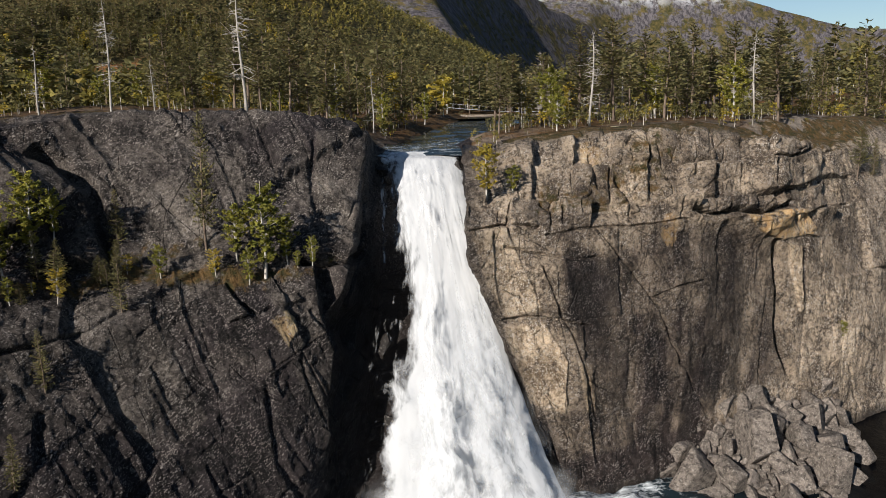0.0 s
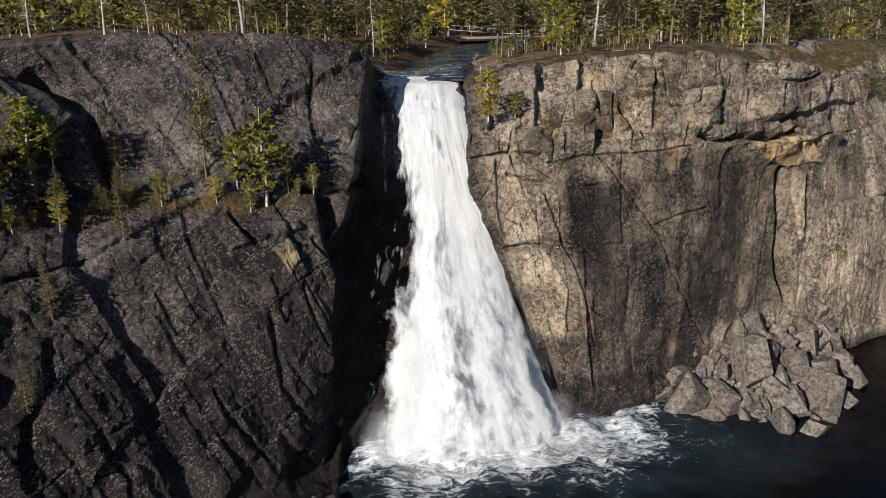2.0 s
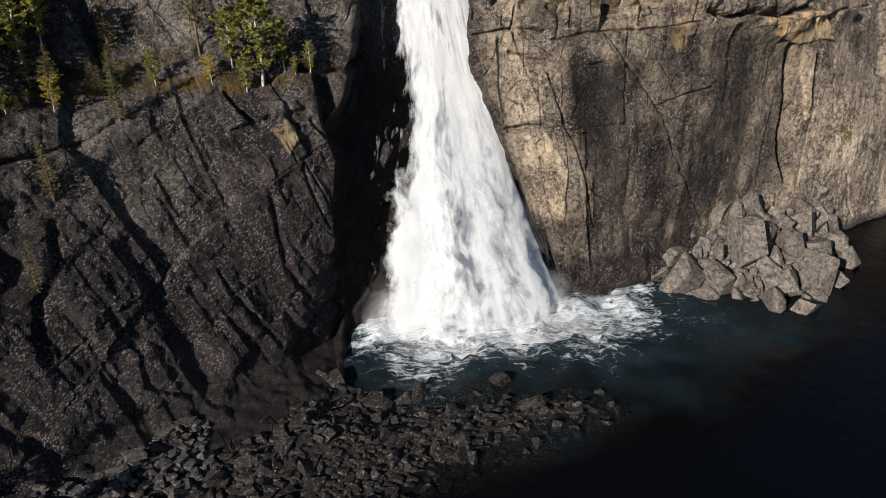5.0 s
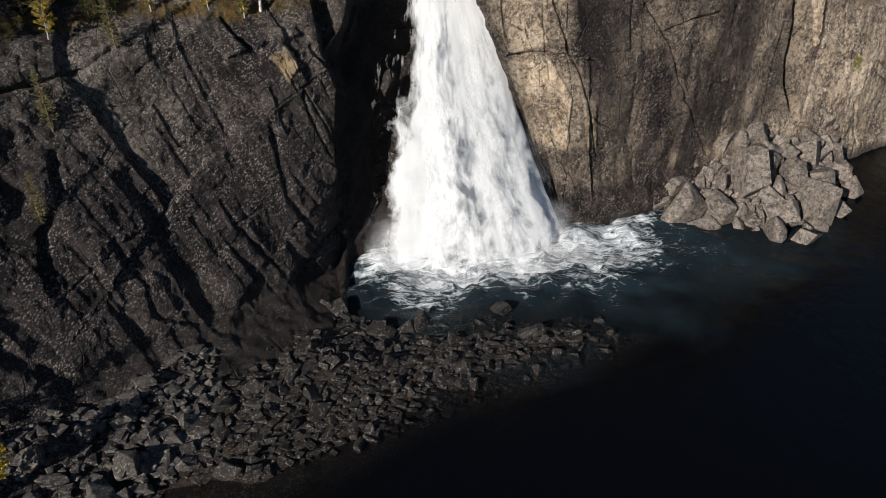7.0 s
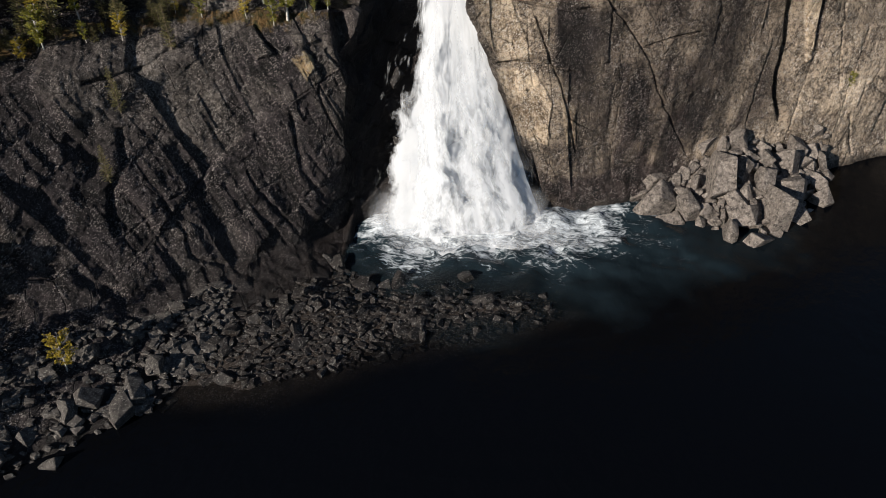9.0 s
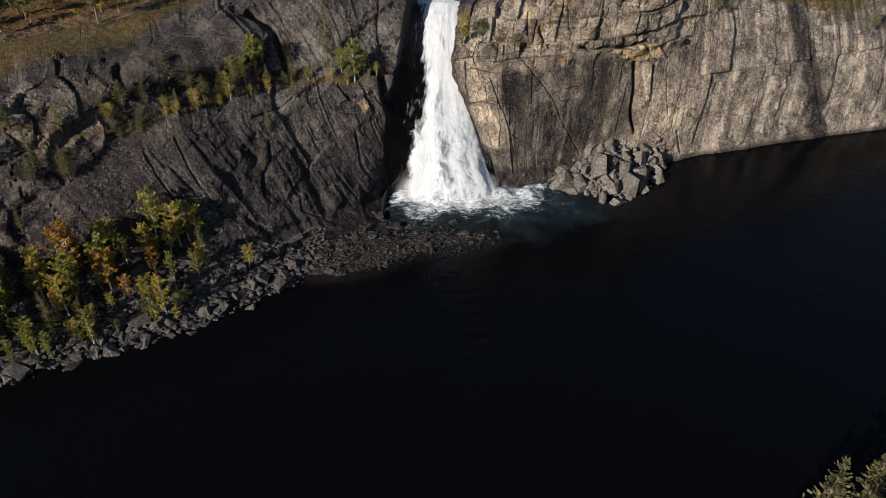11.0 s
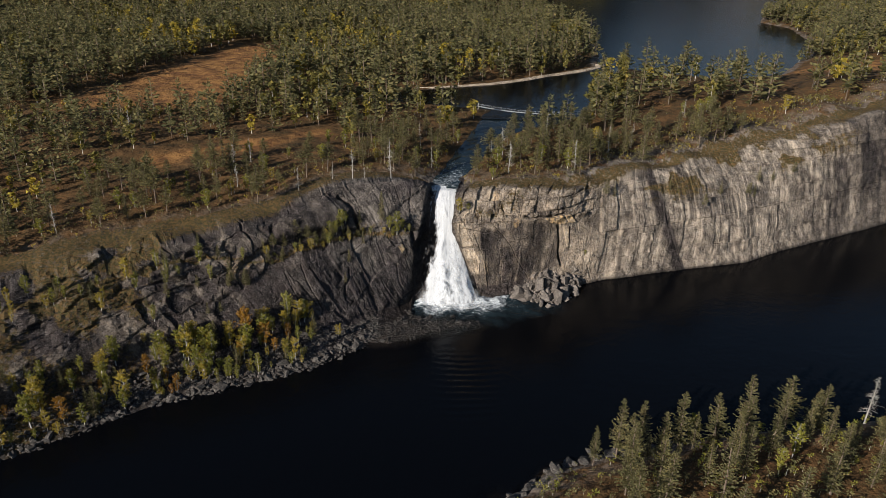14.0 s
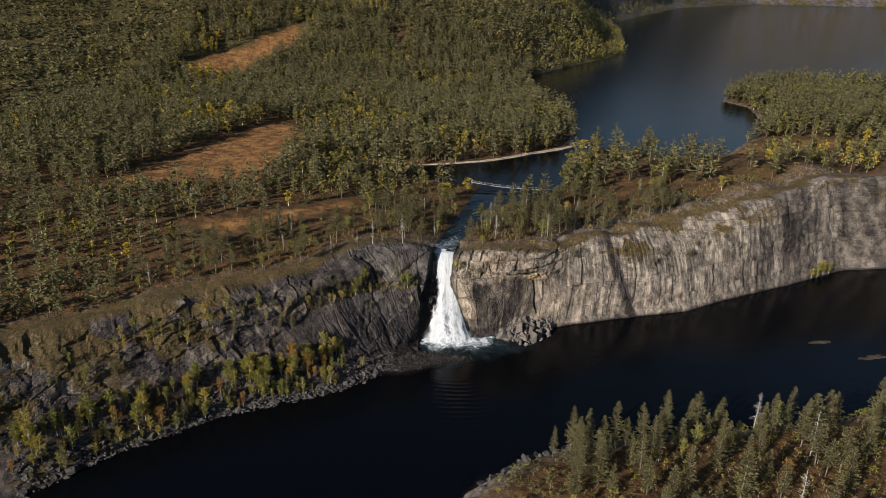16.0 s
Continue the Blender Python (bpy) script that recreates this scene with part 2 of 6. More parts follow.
def ground_material():
    """Autumn heath and bog: tone.r bog, tone.g bare rock, tone.b far woods; extra.r snow."""
    m = Nodes("autumn_heath")
    big, mid, fine = m.noise(0.02, 5, 0.6), m.noise(0.16, 6, 0.62), m.noise(1.6, 5, 0.65)
    c = m.mix(m.ramp(mid, [(0.35, 0.0), (0.62, 1.0)]), (0.040, 0.026, 0.012), (0.150, 0.072, 0.028))
    c = m.mix(m.ramp(big, [(0.4, 0.0), (0.62, 0.7)]), c, (0.11, 0.058, 0.022))
    c = m.mix(m.ramp(fine, [(0.35, 0.6), (0.6, 0.0)]), c, (0.030, 0.030, 0.012))
    bog = m.mix(m.ramp(mid, [(0.38, 0.0), (0.6, 1.0)]), (0.115, 0.052, 0.021), (0.27, 0.135, 0.045))
    c = m.mix(m.attr("tone", "Red"), c, bog)
    stone = m.mix(m.ramp(m.noise(0.5, 6, 0.65), [(0.35, 0.0), (0.65, 1.0)]), (0.065, 0.056, 0.050), (0.25, 0.215, 0.18))
    bare = m.math("MULTIPLY", m.attr("tone", "Green"), m.ramp(m.noise(0.22, 7, 0.68), [(0.40, 0.0), (0.52, 1.0)]))
    c = m.mix(bare, c, stone)
    far = m.mix(m.ramp(m.noise(0.035, 7, 0.75), [(0.40, 0.0), (0.60, 1.0)]), (0.030, 0.031, 0.012), (0.100, 0.076, 0.028))
    c = m.mix(m.attr("tone", "Blue"), c, far)
    scar = m.mix(m.ramp(m.noise(0.06, 8, 0.75, m.scaled(1, 1, 0.35, (0, 25, 0)), 0.4), [(0.43, 0.0), (0.56, 1.0)]), (0.036, 0.033, 0.038), (0.115, 0.104, 0.110))
    c = m.mix(m.math("MULTIPLY", m.attr("extra", "Green"), m.ramp(m.noise(0.012, 7, 0.72), [(0.45, 0.0), (0.51, 1.0)])), c, scar)
    snow = m.math("MULTIPLY", m.attr("extra", "Red"), m.ramp(m.noise(0.02, 8, 0.75), [(0.46, 0.0), (0.56, 1.0)]))
    c = m.mix(snow, c, (0.7, 0.72, 0.76))
    n = m.bump(m.noise(1.2, 6, 0.65), 0.7, 0.35)
    n = m.bump(m.noise(0.05, 8, 0.65), 0.6, 9.0, n)
    return m.finish(c, 0.92, n, 0.15)


GROUND = ground_material()


def water_material(name, rough=0.10, ripples=0.35, gloss=0.12):
    """Dark peaty water: tone.r foam, tone.g shallows."""
    m = Nodes(name)
    ripple = m.noise(0.9, 5, 0.6, m.scaled(1, 0.6, 1))
    n = m.bump(ripple, ripples, 0.25)
    n = m.bump(m.noise(0.22, 3, 0.5), 0.08, 0.8, n)
    f = m.attr("tone", "Red")
    streaks = m.noise(1.0, 9, 0.74, m.scaled(0.8, 1.6, 1), 1.0)
    white = m.math("MULTIPLY", m.math("SUBTRACT", m.math("ADD", streaks, m.math("MULTIPLY", f, 0.50)), 0.86), 3.6, True)
    white = m.math("MULTIPLY", white, m.math("MULTIPLY", f, 3.0, True))
    deep = m.mix(m.math("MULTIPLY", f, 0.8, True), (0.0017, 0.0020, 0.0028), (0.022, 0.038, 0.047))
    c = m.mix(white, deep, (0.82, 0.86, 0.88))
    clear = m.math("SUBTRACT", 1.0, m.math("MULTIPLY", m.attr("tone", "Green"), 0.8))
    m.b.inputs["IOR"].default_value = 1.33
    return m.finish(c, m.math("ADD", rough, m.math("MULTIPLY", white, 0.6)), n, gloss, clear)


WATER = water_material("dark_water")
LAKE_WATER = water_material("lake_water", 0.14, 0.30, 0.08)


def fall_material():
    """White water: tone.r how solid the white is, tone.g how far it has turned to mist; long falling strands."""
    m = Nodes("white_water")
    solid, misty = m.attr("tone", "Red"), m.attr("tone", "Green")
    u = m.attr("extra")
    strand = m.noise(8.0, 7, 0.62, m.scaled(2.4, 0.75, 1, (0, 0, 0), u), 0.6)
    lump = m.noise(3.4, 7, 0.62, m.scaled(1.7, 1.0, 1, (0, 0, 0), u), 0.6)
    v = m.math("ADD", m.math("MULTIPLY", strand, 0.38), m.math("MULTIPLY", lump, 0.62))
    a = m.math("MULTIPLY", m.math("SUBTRACT", m.math("ADD", m.math("MULTIPLY", m.math("SUBTRACT", v, 0.5), 1.9), m.math("ADD", solid, 0.5)), 0.94), 3.0, True)
    froth = m.mix(m.ramp(v, [(0.38, 0.0), (0.54, 1.0)]), (0.48, 0.50, 0.525), (0.74, 0.75, 0.76))
    c = m.mix(misty, froth, m.mix(m.ramp(lump, [(0.40, 0.0), (0.60, 1.0)]), (0.65, 0.665, 0.68), (0.74, 0.75, 0.76)))
    m.finish(c, 0.7, m.bump(v, 0.05, 0.4), 0.1, a)
    glow = m.t.nodes.new("ShaderNodeBsdfTranslucent")
    m.put(glow.inputs["Color"], c)
    clear = m.t.nodes.new("ShaderNodeBsdfTransparent")
    soft = m.t.nodes.new("ShaderNodeMixShader")
    m.put(soft.inputs["Fac"], a)
    m.t.links.new(clear.outputs["BSDF"], soft.inputs[1])
    m.t.links.new(glow.outputs["BSDF"], soft.inputs[2])
    both = m.t.nodes.new("ShaderNodeMixShader")
    both.inputs["Fac"].default_value = 0.30
    m.t.links.new(m.b.outputs["BSDF"], both.inputs[1])
    m.t.links.new(soft.outputs["Shader"], both.inputs[2])
    m.t.links.new(both.outputs["Shader"], m.out.inputs["Surface"])
    return m.mat


FALL = fall_material()

# ---- the cliff: profiles from the water up to the plateau, from one end of the gorge to the other ----
# each: shore at the water, foot of the face, middle, lower edge of the ledge, back of the ledge, rim, plateau behind
WALL_WEST = [
    ((-150, -215, 0), (-165, -208, 6), (-170, -205, 15), (-174, -202, 20), (-178, -200, 22), (-184, -196, 28), (-200, -186, 31)),
    ((-102, -138, 0), (-112, -128, 6), (-116, -122, 14), (-118, -117, 19), (-121, -112, 22), (-125, -104, 27), (-138, -88, 31)),
    ((-85, -114, 0), (-93, -107, 6), (-97, -101, 16), (-99, -97, 22), (-101, -93, 24), (-104, -87, 27), (-115, -70, 31)),
    ((-60, -89, 0), (-67, -80, 6), (-71, -76, 17), (-74, -72, 23), (-77, -69, 25), (-80, -65, 30), (-91, -50, 33)),
]
WALL_LEFT = [
    ((-44, -79, 0), (-50, -69, 6), (-55, -64, 18), (-57, -60, 25), (-58, -57, 27), (-61, -54, 30), (-70, -38, 34)),
    ((-31, -71, 0), (-36, -57, 6), (-37, -52, 16), (-38, -49, 21), (-39, -47, 23), (-42, -40, 31.5), (-50, -24, 35)),
    ((-23, -65, 0), (-26, -50, 5), (-28, -46, 16), (-29.5, -43, 22), (-31, -36, 24.5), (-35, -27, 35), (-42, -10, 36.6)),
    ((-13, -54, 0), (-18, -44, 3), (-20, -38, 14), (-21, -34, 21.5), (-22, -28, 24), (-25, -18, 37.4), (-31, 0, 37.6)),
]
WALL_GULLY_LEFT = [
    ((-9, -46, 0), (-13, -38, 2.5), (-14, -33, 13), (-14, -29, 21.5), (-14, -25, 24.5), (-14, -14, 37.1), (-18, 4, 37.4)),
    ((-3, -40, 0), (-7, -32, 1.5), (-7, -28.5, 12), (-6, -26, 20.5), (-6, -23, 24.5), (-6, -11, 36), (-8, 6, 36.3)),
    ((-2.6, -33, 0), (-4, -27, 0.5), (-3.3, -26, 10), (-2.4, -24.5, 18), (-1.6, -21, 24), (-1.3, -9, 34.4), (-2.0, 8, 35.2)),
    ((-3.0, -26.8, 0), (-2.9, -25.6, 3), (-2.2, -23.4, 12), (-1.6, -20.2, 20), (-1.2, -12.5, 26.5), (-1.0, -2.5, 32.8), (-0.5, 10, 34)),
]
WALL_GULLY = [
    ((-1.5, -25, 0), (-0.4, -22, 4), (0.2, -18.0, 13), (0.6, -13, 21), (0.5, -6, 28), (0.4, 0, 31.4), (2, 10, 31.8)),
    ((15.5, -20.5, 0), (14.5, -18.8, 4), (12, -16.2, 13), (9.6, -12.5, 21), (8.8, -6.5, 28), (7.8, 0, 31.4), (8.5, 10, 31.8)),
    ((17.5, -20, 0), (16, -18.5, 5), (12.5, -17, 15), (10, -13.5, 22), (9.2, -8, 27), (8.8, -1, 33), (10, 10, 34)),
    ((18, -19.5, 0), (17, -19.5, 3), (12.5, -19, 14), (9.5, -19.5, 22), (8.5, -19.8, 26.5), (8.8, -10, 32), (11, 6, 34)),
]
WALL_BAY = [
    ((22, -18.5, 0), (21.5, -18.5, 3), (19.5, -19, 12), (18, -18.5, 22), (17.5, -16, 27), (18, -8, 33.3), (21, 8, 34.5)),
    ((30, -15, 0), (30, -14.5, 4), (30, -14.5, 13), (29.5, -13.5, 22), (29, -12.5, 27.5), (30, -6, 34), (34, 10, 35)),
    ((42, -9, 0), (42, -8, 4), (42, -6.5, 13), (42, -6, 20), (42, -8, 25), (42, -4, 33.5), (46, 12, 35)),
    ((49, -7, 0), (49, -5.5, 3), (49, -4, 12), (49, -3, 19), (48.5, -2.5, 25), (50, 3, 31), (54, 20, 35)),
]
WALL_RIGHT = [
    ((60, 0, 0), (60, 1, 3), (60, 2, 12), (59.5, 3, 18), (58.5, 6, 25), (58, 11, 31), (60, 25, 35)),
    ((90, 13, 0), (90, 14, 4), (90, 15, 11), (90, 18, 18.5), (88, 24, 26), (86, 31, 31), (84, 45, 35)),
    ((113, 22, 0), (112, 24, 4), (111, 26, 11), (109, 30, 19), (106, 37, 27), (103, 44, 32), (99, 58, 37)),
    ((129, 35, 0), (129, 37, 4), (128, 39, 12), (127, 43, 20), (125, 48, 28), (122, 54, 34.5), (117, 68, 40)),
]
WALL_EAST = [
    ((168, 61, 0), (167, 63, 5), (165, 65, 15), (163, 66, 25), (161, 67, 34), (158, 69, 41.5), (152, 84, 46)),
    ((205, 88, 0), (204, 90, 5), (201, 92, 16), (198, 93, 27), (195, 93, 38), (191, 95, 47.5), (184, 110, 51)),
    ((290, 110, 0), (289, 112, 5), (286, 115, 16), (283, 118, 27), (280, 120, 37), (275, 124, 46), (266, 140, 50)),
    ((480, 160, 0), (479, 162, 5), (476, 165, 16), (473, 168, 27), (470, 171, 37), (465, 180, 45), (455, 200, 48)),
]
PROFILES = WALL_WEST + WALL_LEFT + WALL_GULLY_LEFT + WALL_GULLY + WALL_BAY + WALL_RIGHT + WALL_EAST
LAKE_Z = 35.0
LAKE = [(68, 212), (84, 205), (110, 188), (134, 180), (165, 195), (205, 270), (226, 331), (231, 402), (217, 431), (236, 490),
        (323, 576), (459, 661), (900, 800), (1700, 1000), (2600, 1900), (2300, 3700), (1100, 3700), (600, 2900), (380, 2200), (246, 1746),
        (193, 1102), (179, 888), (78, 670), (36, 573), (31, 500), (48, 359), (72, 297), (71, 241)]
POND = [(-43, 105), (-40, 120), (-21, 132), (5, 145), (36, 174), (62, 196), (68, 213), (84, 212), (78, 190), (68, 160), (60, 130), (56, 96),
        (38, 86), (18, 92), (-10, 98)]
RIVER = [(4.2, -3.4, 31.75, 3.9), (4.3, -0.8, 32.35, 3.8), (4.6, 4, 32.55, 3.8), (7, 16, 32.9, 5), (10, 32, 33.4, 6), (14, 52, 34.0, 7), (19, 68, 34.5, 10), (28, 84, 34.9, 17), (36, 100, 35.0, 20)]

shape = np.array(PROFILES, float)
rims = np.concatenate([shape[:, 5], shape[:, 6]])


def hill(d, az, crest, foot, table):
    """A hill seen from the fall: its elevation angle by bearing in degrees, between the distances of foot and crest."""
    e = np.interp(az, [a for a, _ in table], [b for _, b in table])
    return np.tan(np.radians(e)) * crest * smooth(foot, crest, d) ** 0.85


def upland(x, y):
    """The height of the plateau and the hills behind it."""
    x, y = np.asarray(x, float), np.asarray(y, float)
    num, den, near = 0, 0, np.full(x.shape, 1e9)
    for rx, ry, rz in rims:
        d2 = (x - rx) ** 2 + (y - ry) ** 2 + 1.0
        num, den, near = num + rz / d2 ** 2, den + 1 / d2 ** 2, np.minimum(near, d2)
    keep = np.exp(-np.sqrt(near) / 70)
    flat = 36.5 + 1.6 * fnoise(p3(x, y), 60, 3, 5) + 0.35 * fnoise(p3(x, y), 9, 3, 6)
    h = num / den * keep + flat * (1 - keep) + 0.25 * fnoise(p3(x, y), 6, 3, 9)
    d, az = np.hypot(x - 6, y + 84), np.degrees(np.arctan2(x - 6, y + 84))
    ragged = 1 + 0.16 * fnoise(p3(x, y), 420, 5, 21)
    h = h + ragged * hill(d, az, 1250, 480, [(-60, 15), (-31, 13), (-12, 9.3), (-4, 6), (5, 2.6), (8, 0.0)])
    h = np.maximum(h, ragged * hill(d, az, 2700, 1150, [(-60, 14), (-5, 13), (3, 12.5), (8, 10), (11.5, 8.4), (14, 6.5), (18, 3), (21, 0)]))
    far = 1 + 0.05 * fnoise(p3(x, y), 1400, 4, 33)
    h = np.maximum(h, 30 + far * hill(d, az, 4400, 3500, [(4, 8.3), (12, 8.4), (15, 8.2), (18.5, 8.8), (20.5, 8.4), (24, 6.9), (28.5, 5.3), (36, 5), (60, 6)]))
    # the lake, the pond and the river bed
    for poly in (LAKE, POND):
        closed = poly + [poly[0]]
        away, _ = to_line(x, y, closed)
        sign = np.where(inside(x, y, poly), -1, 1) * away
        wob = sign + np.minimum(6, 1.5 + away * 0.2) * 0.5 * fnoise(p3(x, y), 22, 3, 11)
        limit = LAKE_Z + np.where(wob > 0, 0.10 * wob + 0.25, np.maximum(wob * 0.35, -5))
        h = np.minimum(h, limit + np.maximum(sign, 0) ** 1.5 * 0.06)
    away, way = to_line(x, y, RIVER)
    k = np.arange(len(RIVER))
    level, half = np.interp(way, k, [r[2] for r in RIVER]), np.interp(way, k, [r[3] for r in RIVER])
    edge = away - half + 0.9 * fnoise(p3(x, y), 5, 3, 13)
    bank = level + np.where(edge > 0, edge * 0.42, np.maximum(edge * 0.6, -1.0))
    return np.where(away < half + 25, np.minimum(h, bank), h)


# resample the profiles along the gorge
def along(columns):
    """The profile table drawn out to many columns, softened at its corners."""
    n = len(shape)
    mid = shape[:, 3]
    t = np.r_[0, np.cumsum(np.linalg.norm(np.diff(mid[:, :2], axis=0), axis=1) + 1.5)]
    grid = np.interp(columns, np.arange(n), t)
    out = np.empty((len(columns), shape.shape[1], 3))
    for r in range(shape.shape[1]):
        for a in range(3):
            out[:, r, a] = np.interp(grid, t, shape[:, r, a])
    return out


COLS = np.concatenate([np.linspace(0, 3, 110, endpoint=False), np.linspace(3, 6, 190, endpoint=False), np.linspace(6, 10, 330, endpoint=False),
                       np.linspace(10, 15, 90, endpoint=False), np.linspace(15, 20, 420, endpoint=False), np.linspace(20, 24, 320, endpoint=False),
                       np.linspace(24, 27, 90)])
ROWS = np.concatenate([np.linspace(-1, 0, 6, endpoint=False), np.linspace(0, 1, 26, endpoint=False), np.linspace(1, 5, 270, endpoint=False), np.linspace(5, 6, 34)])
prof = along(COLS)
under = prof[:, :1] + (prof[:, :1] - prof[:, 1:2]) * 0.5
under[:, :, 2] = -4
prof = np.concatenate([under, prof], 1)                      # row -1 lies under water
nc, nr = len(COLS), len(ROWS)
cliff = np.empty((nr, nc, 3))
for a in range(3):
    for c in range(nc):
        cliff[:, c, a] = np.interp(ROWS + 1, np.arange(prof.shape[1]), prof[c, :, a])
for _ in range(2):                                           # soften the corners of the table
    soft = cliff.copy()
    soft[1:-1] = (cliff[:-2] + 2 * cliff[1:-1] + cliff[2:]) / 4
    soft[:, 1:-1] = (soft[:, :-2] + 2 * soft[:, 1:-1] + soft[:, 2:]) / 4
    cliff = soft
du = np.gradient(cliff, axis=1)
dv = np.gradient(cliff, axis=0)
normal = np.cross(du, dv)
normal /= np.linalg.norm(normal, axis=2, keepdims=True) + 1e-9

P = cliff.reshape(-1, 3)
N = normal.reshape(-1, 3)
col, row = np.tile(COLS, nr), np.repeat(ROWS, nc)
X, Y, Z = P.T
run = np.cumsum(np.r_[0, np.linalg.norm(np.diff(prof[:, 4, :2], axis=0), axis=1)])
U = np.tile(run, nr)
left = 1 - smooth(9.6, 10.4, col)
right = smooth(14.6, 15.4, col)
gully = np.clip(1 - left - right, 0, 1)
face = smooth(0.6, 1.2, row) * (1 - smooth(5.1, 5.8, row))
warp = fnoise(P, 7, 3, 40) * 0.34

# left: long slabs that lean down to the right, with open cracks between them
bend = 1.1 * fnoise(P, 24, 2, 43)
open_1, open_2 = smooth(-0.1, 0.35, fnoise(P, 8, 3, 201)), smooth(-0.05, 0.3, fnoise(P, 5, 3, 203))
al = radians(57)
ul = U * math.sin(al) + Z * math.cos(al) + warp + bend
vl = U * math.cos(al) - Z * math.sin(al) + warp * 0.8 + bend
s1, j1, c1 = blocks(ul, vl + 20, 6.3, 70.0, 3, 0.17)
s2, j2, c2 = blocks(ul + 1.3, vl + 3.1, 2.3, 9.5, 7, 0.11)
mess = fnoise(P, 9, 3, 205)
s6, j6, c6 = blocks(U * 0.94 + Z * 0.34 + 2.6 * mess, Z * 0.94 - U * 0.20 + 1.9 * fnoise(P, 8, 3, 207), 6.8, 5.2, 29, 0.16)
s10, j10, c10 = blocks(U * 0.85 - Z * 0.5 + 1.2 * mess, Z * 0.85 + U * 0.5 - mess, 2.7, 1.9, 41, 0.10)
upper = smooth(-30, -44, X) * np.maximum(smooth(2.6, 3.3, row), smooth(1.1, 1.7, row) * smooth(-42, -54, X))
s7, j7, c7 = blocks(ul + 0.4 * warp, vl, 0.9, 4.2, 23, 0.08)
s9, j9, c9 = blocks(ul - 2.0, vl + 5.0, 5.2, 8.0, 31, 0.30)
top_l = smooth(4.0, 4.3, row) * (1 - upper)
slabs = (0.34 * s1 + 0.13 * s2 + 0.09 * s7 - 0.20 * j1 * open_1 - 0.06 * j2 * open_2 * open_1 + 0.10 * fnoise(P, 2.2, 4, 239, 0.6)) * (1 - upper) + upper * (0.9 * s6 + 0.3 * s10 - 0.5 * j6 * open_1 - 0.2 * j10 * open_2 + 0.3 * mess) + top_l * (0.5 * s9 - 0.25 * j9 * open_1 + 0.08 * s10)
slabs = slabs + 0.07 * fnoise(np.stack([ul, vl * 0.25, 0 * ul], -1), 1.6, 4, 45)
# right: broad upright sheets below, stacked blocks near the top
ur, vr = U + warp * 0.8 - Z * 0.12 + bend * 0.6, Z + warp * 0.5 + bend * 0.3
s3, j3, c3 = blocks(ur, vr, 6.5, 17.0, 11, 0.12)
s4, j4, c4 = blocks(ur + 0.7, vr + 0.5 * mess, 4.2, 3.1, 13, 0.12)
s5, j5, c5 = blocks(ur, vr, 2.1, 7.5, 17, 0.10)
high = smooth(3.6, 4.1, row) * (1 - smooth(48, 62, X) * 0.75)
s8, j8, c8 = blocks(ur + 2.2 * fnoise(P, 5, 2, 47), vr + 1.5 * fnoise(P, 4, 2, 48), 2.4, 1.9, 37, 0.10)
blocky = (0.24 * s3 - 0.12 * j3 * open_1 + 0.09 * s5 - 0.05 * j5 * open_2 + 0.05 * s10 - 0.06 * j10 * open_1) * (1 - high) + (0.75 * s4 - 0.95 * j4 * (0.35 + 0.65 * open_1) + 0.25 * s8 - 0.45 * j8 * open_2) * high
blocky = blocky + smooth(55, 70, X) * (0.16 * s3 + 0.14 * s5 - 0.05 * j5 * open_1)
blocky = blocky + (0.04 + 0.05 * smooth(50, 62, X)) * fnoise(np.stack([ur, 0 * ur, vr * 0.22], -1), 1.5, 4, 49)

rough = 0.42 * fnoise(P, 8, 3, 51) + 0.085 * fnoise(P, 1.1, 3, 57, 0.72)
move = face * (left * slabs + right * blocky + gully * (0.4 * s10 + 0.5 * mess - 0.4 * j10)) + rough * (0.35 + 0.65 * face)
# the clefts, joints and overhangs that stand out: width, depth, and places on the face as (x, z)
JOINTS_LEFT_HIGH = [
    (0.65, 2.8, [(-27.0, 34.1), (-25.3, 33.0), (-22.9, 30.6), (-21.3, 28.3), (-20.0, 25.4)]),
    (0.7, 2.2, [(-24.1, 24.8), (-23.0, 25.3), (-21.3, 25.1), (-20.0, 24.9)]),
    (0.25, 0.9, [(-23.3, 21.0), (-21.1, 21.0), (-19.8, 21.3), (-18.0, 22.1)]),
    (0.3, 1, [(-16.2, 25.4), (-13.8, 25.6), (-11.5, 26.4)]),
    (0.5, 2, [(-5.2, 24.3), (-2.0, 23.9), (0.4, 22.1)]),
    (1, 2.6, [(-3.5, 23.2), (-2.9, 21.2), (-2.3, 19.0), (-1.5, 16.6)]),
    (0.5, 1.4, [(-2.8, 12.7), (-2.4, 6.9), (-2.7, 4.9), (-3.4, 4.3), (-5.1, 3.8), (-6.4, 2.1)]),
    (0.3, 0.9, [(-7.7, 15.1), (-7.4, 12.3), (-7.0, 9.4), (-5.6, 5.8)]),
    (0.22, 0.7, [(-11.5, 10.5), (-10.9, 8.8), (-9.6, 6.7), (-7.8, 3.9)]),
    (0.12, 0.35, [(-11.2, 8.4), (-9.7, 8.6), (-8.2, 9.0)]),
    (0.16, 0.5, [(-20.0, 8.3), (-17.6, 9.9), (-15.7, 10.5)]),
    (0.24, 0.8, [(-17.4, 9.4), (-15.9, 6.6), (-15.5, 4.6), (-13.1, 2.6)]),
]
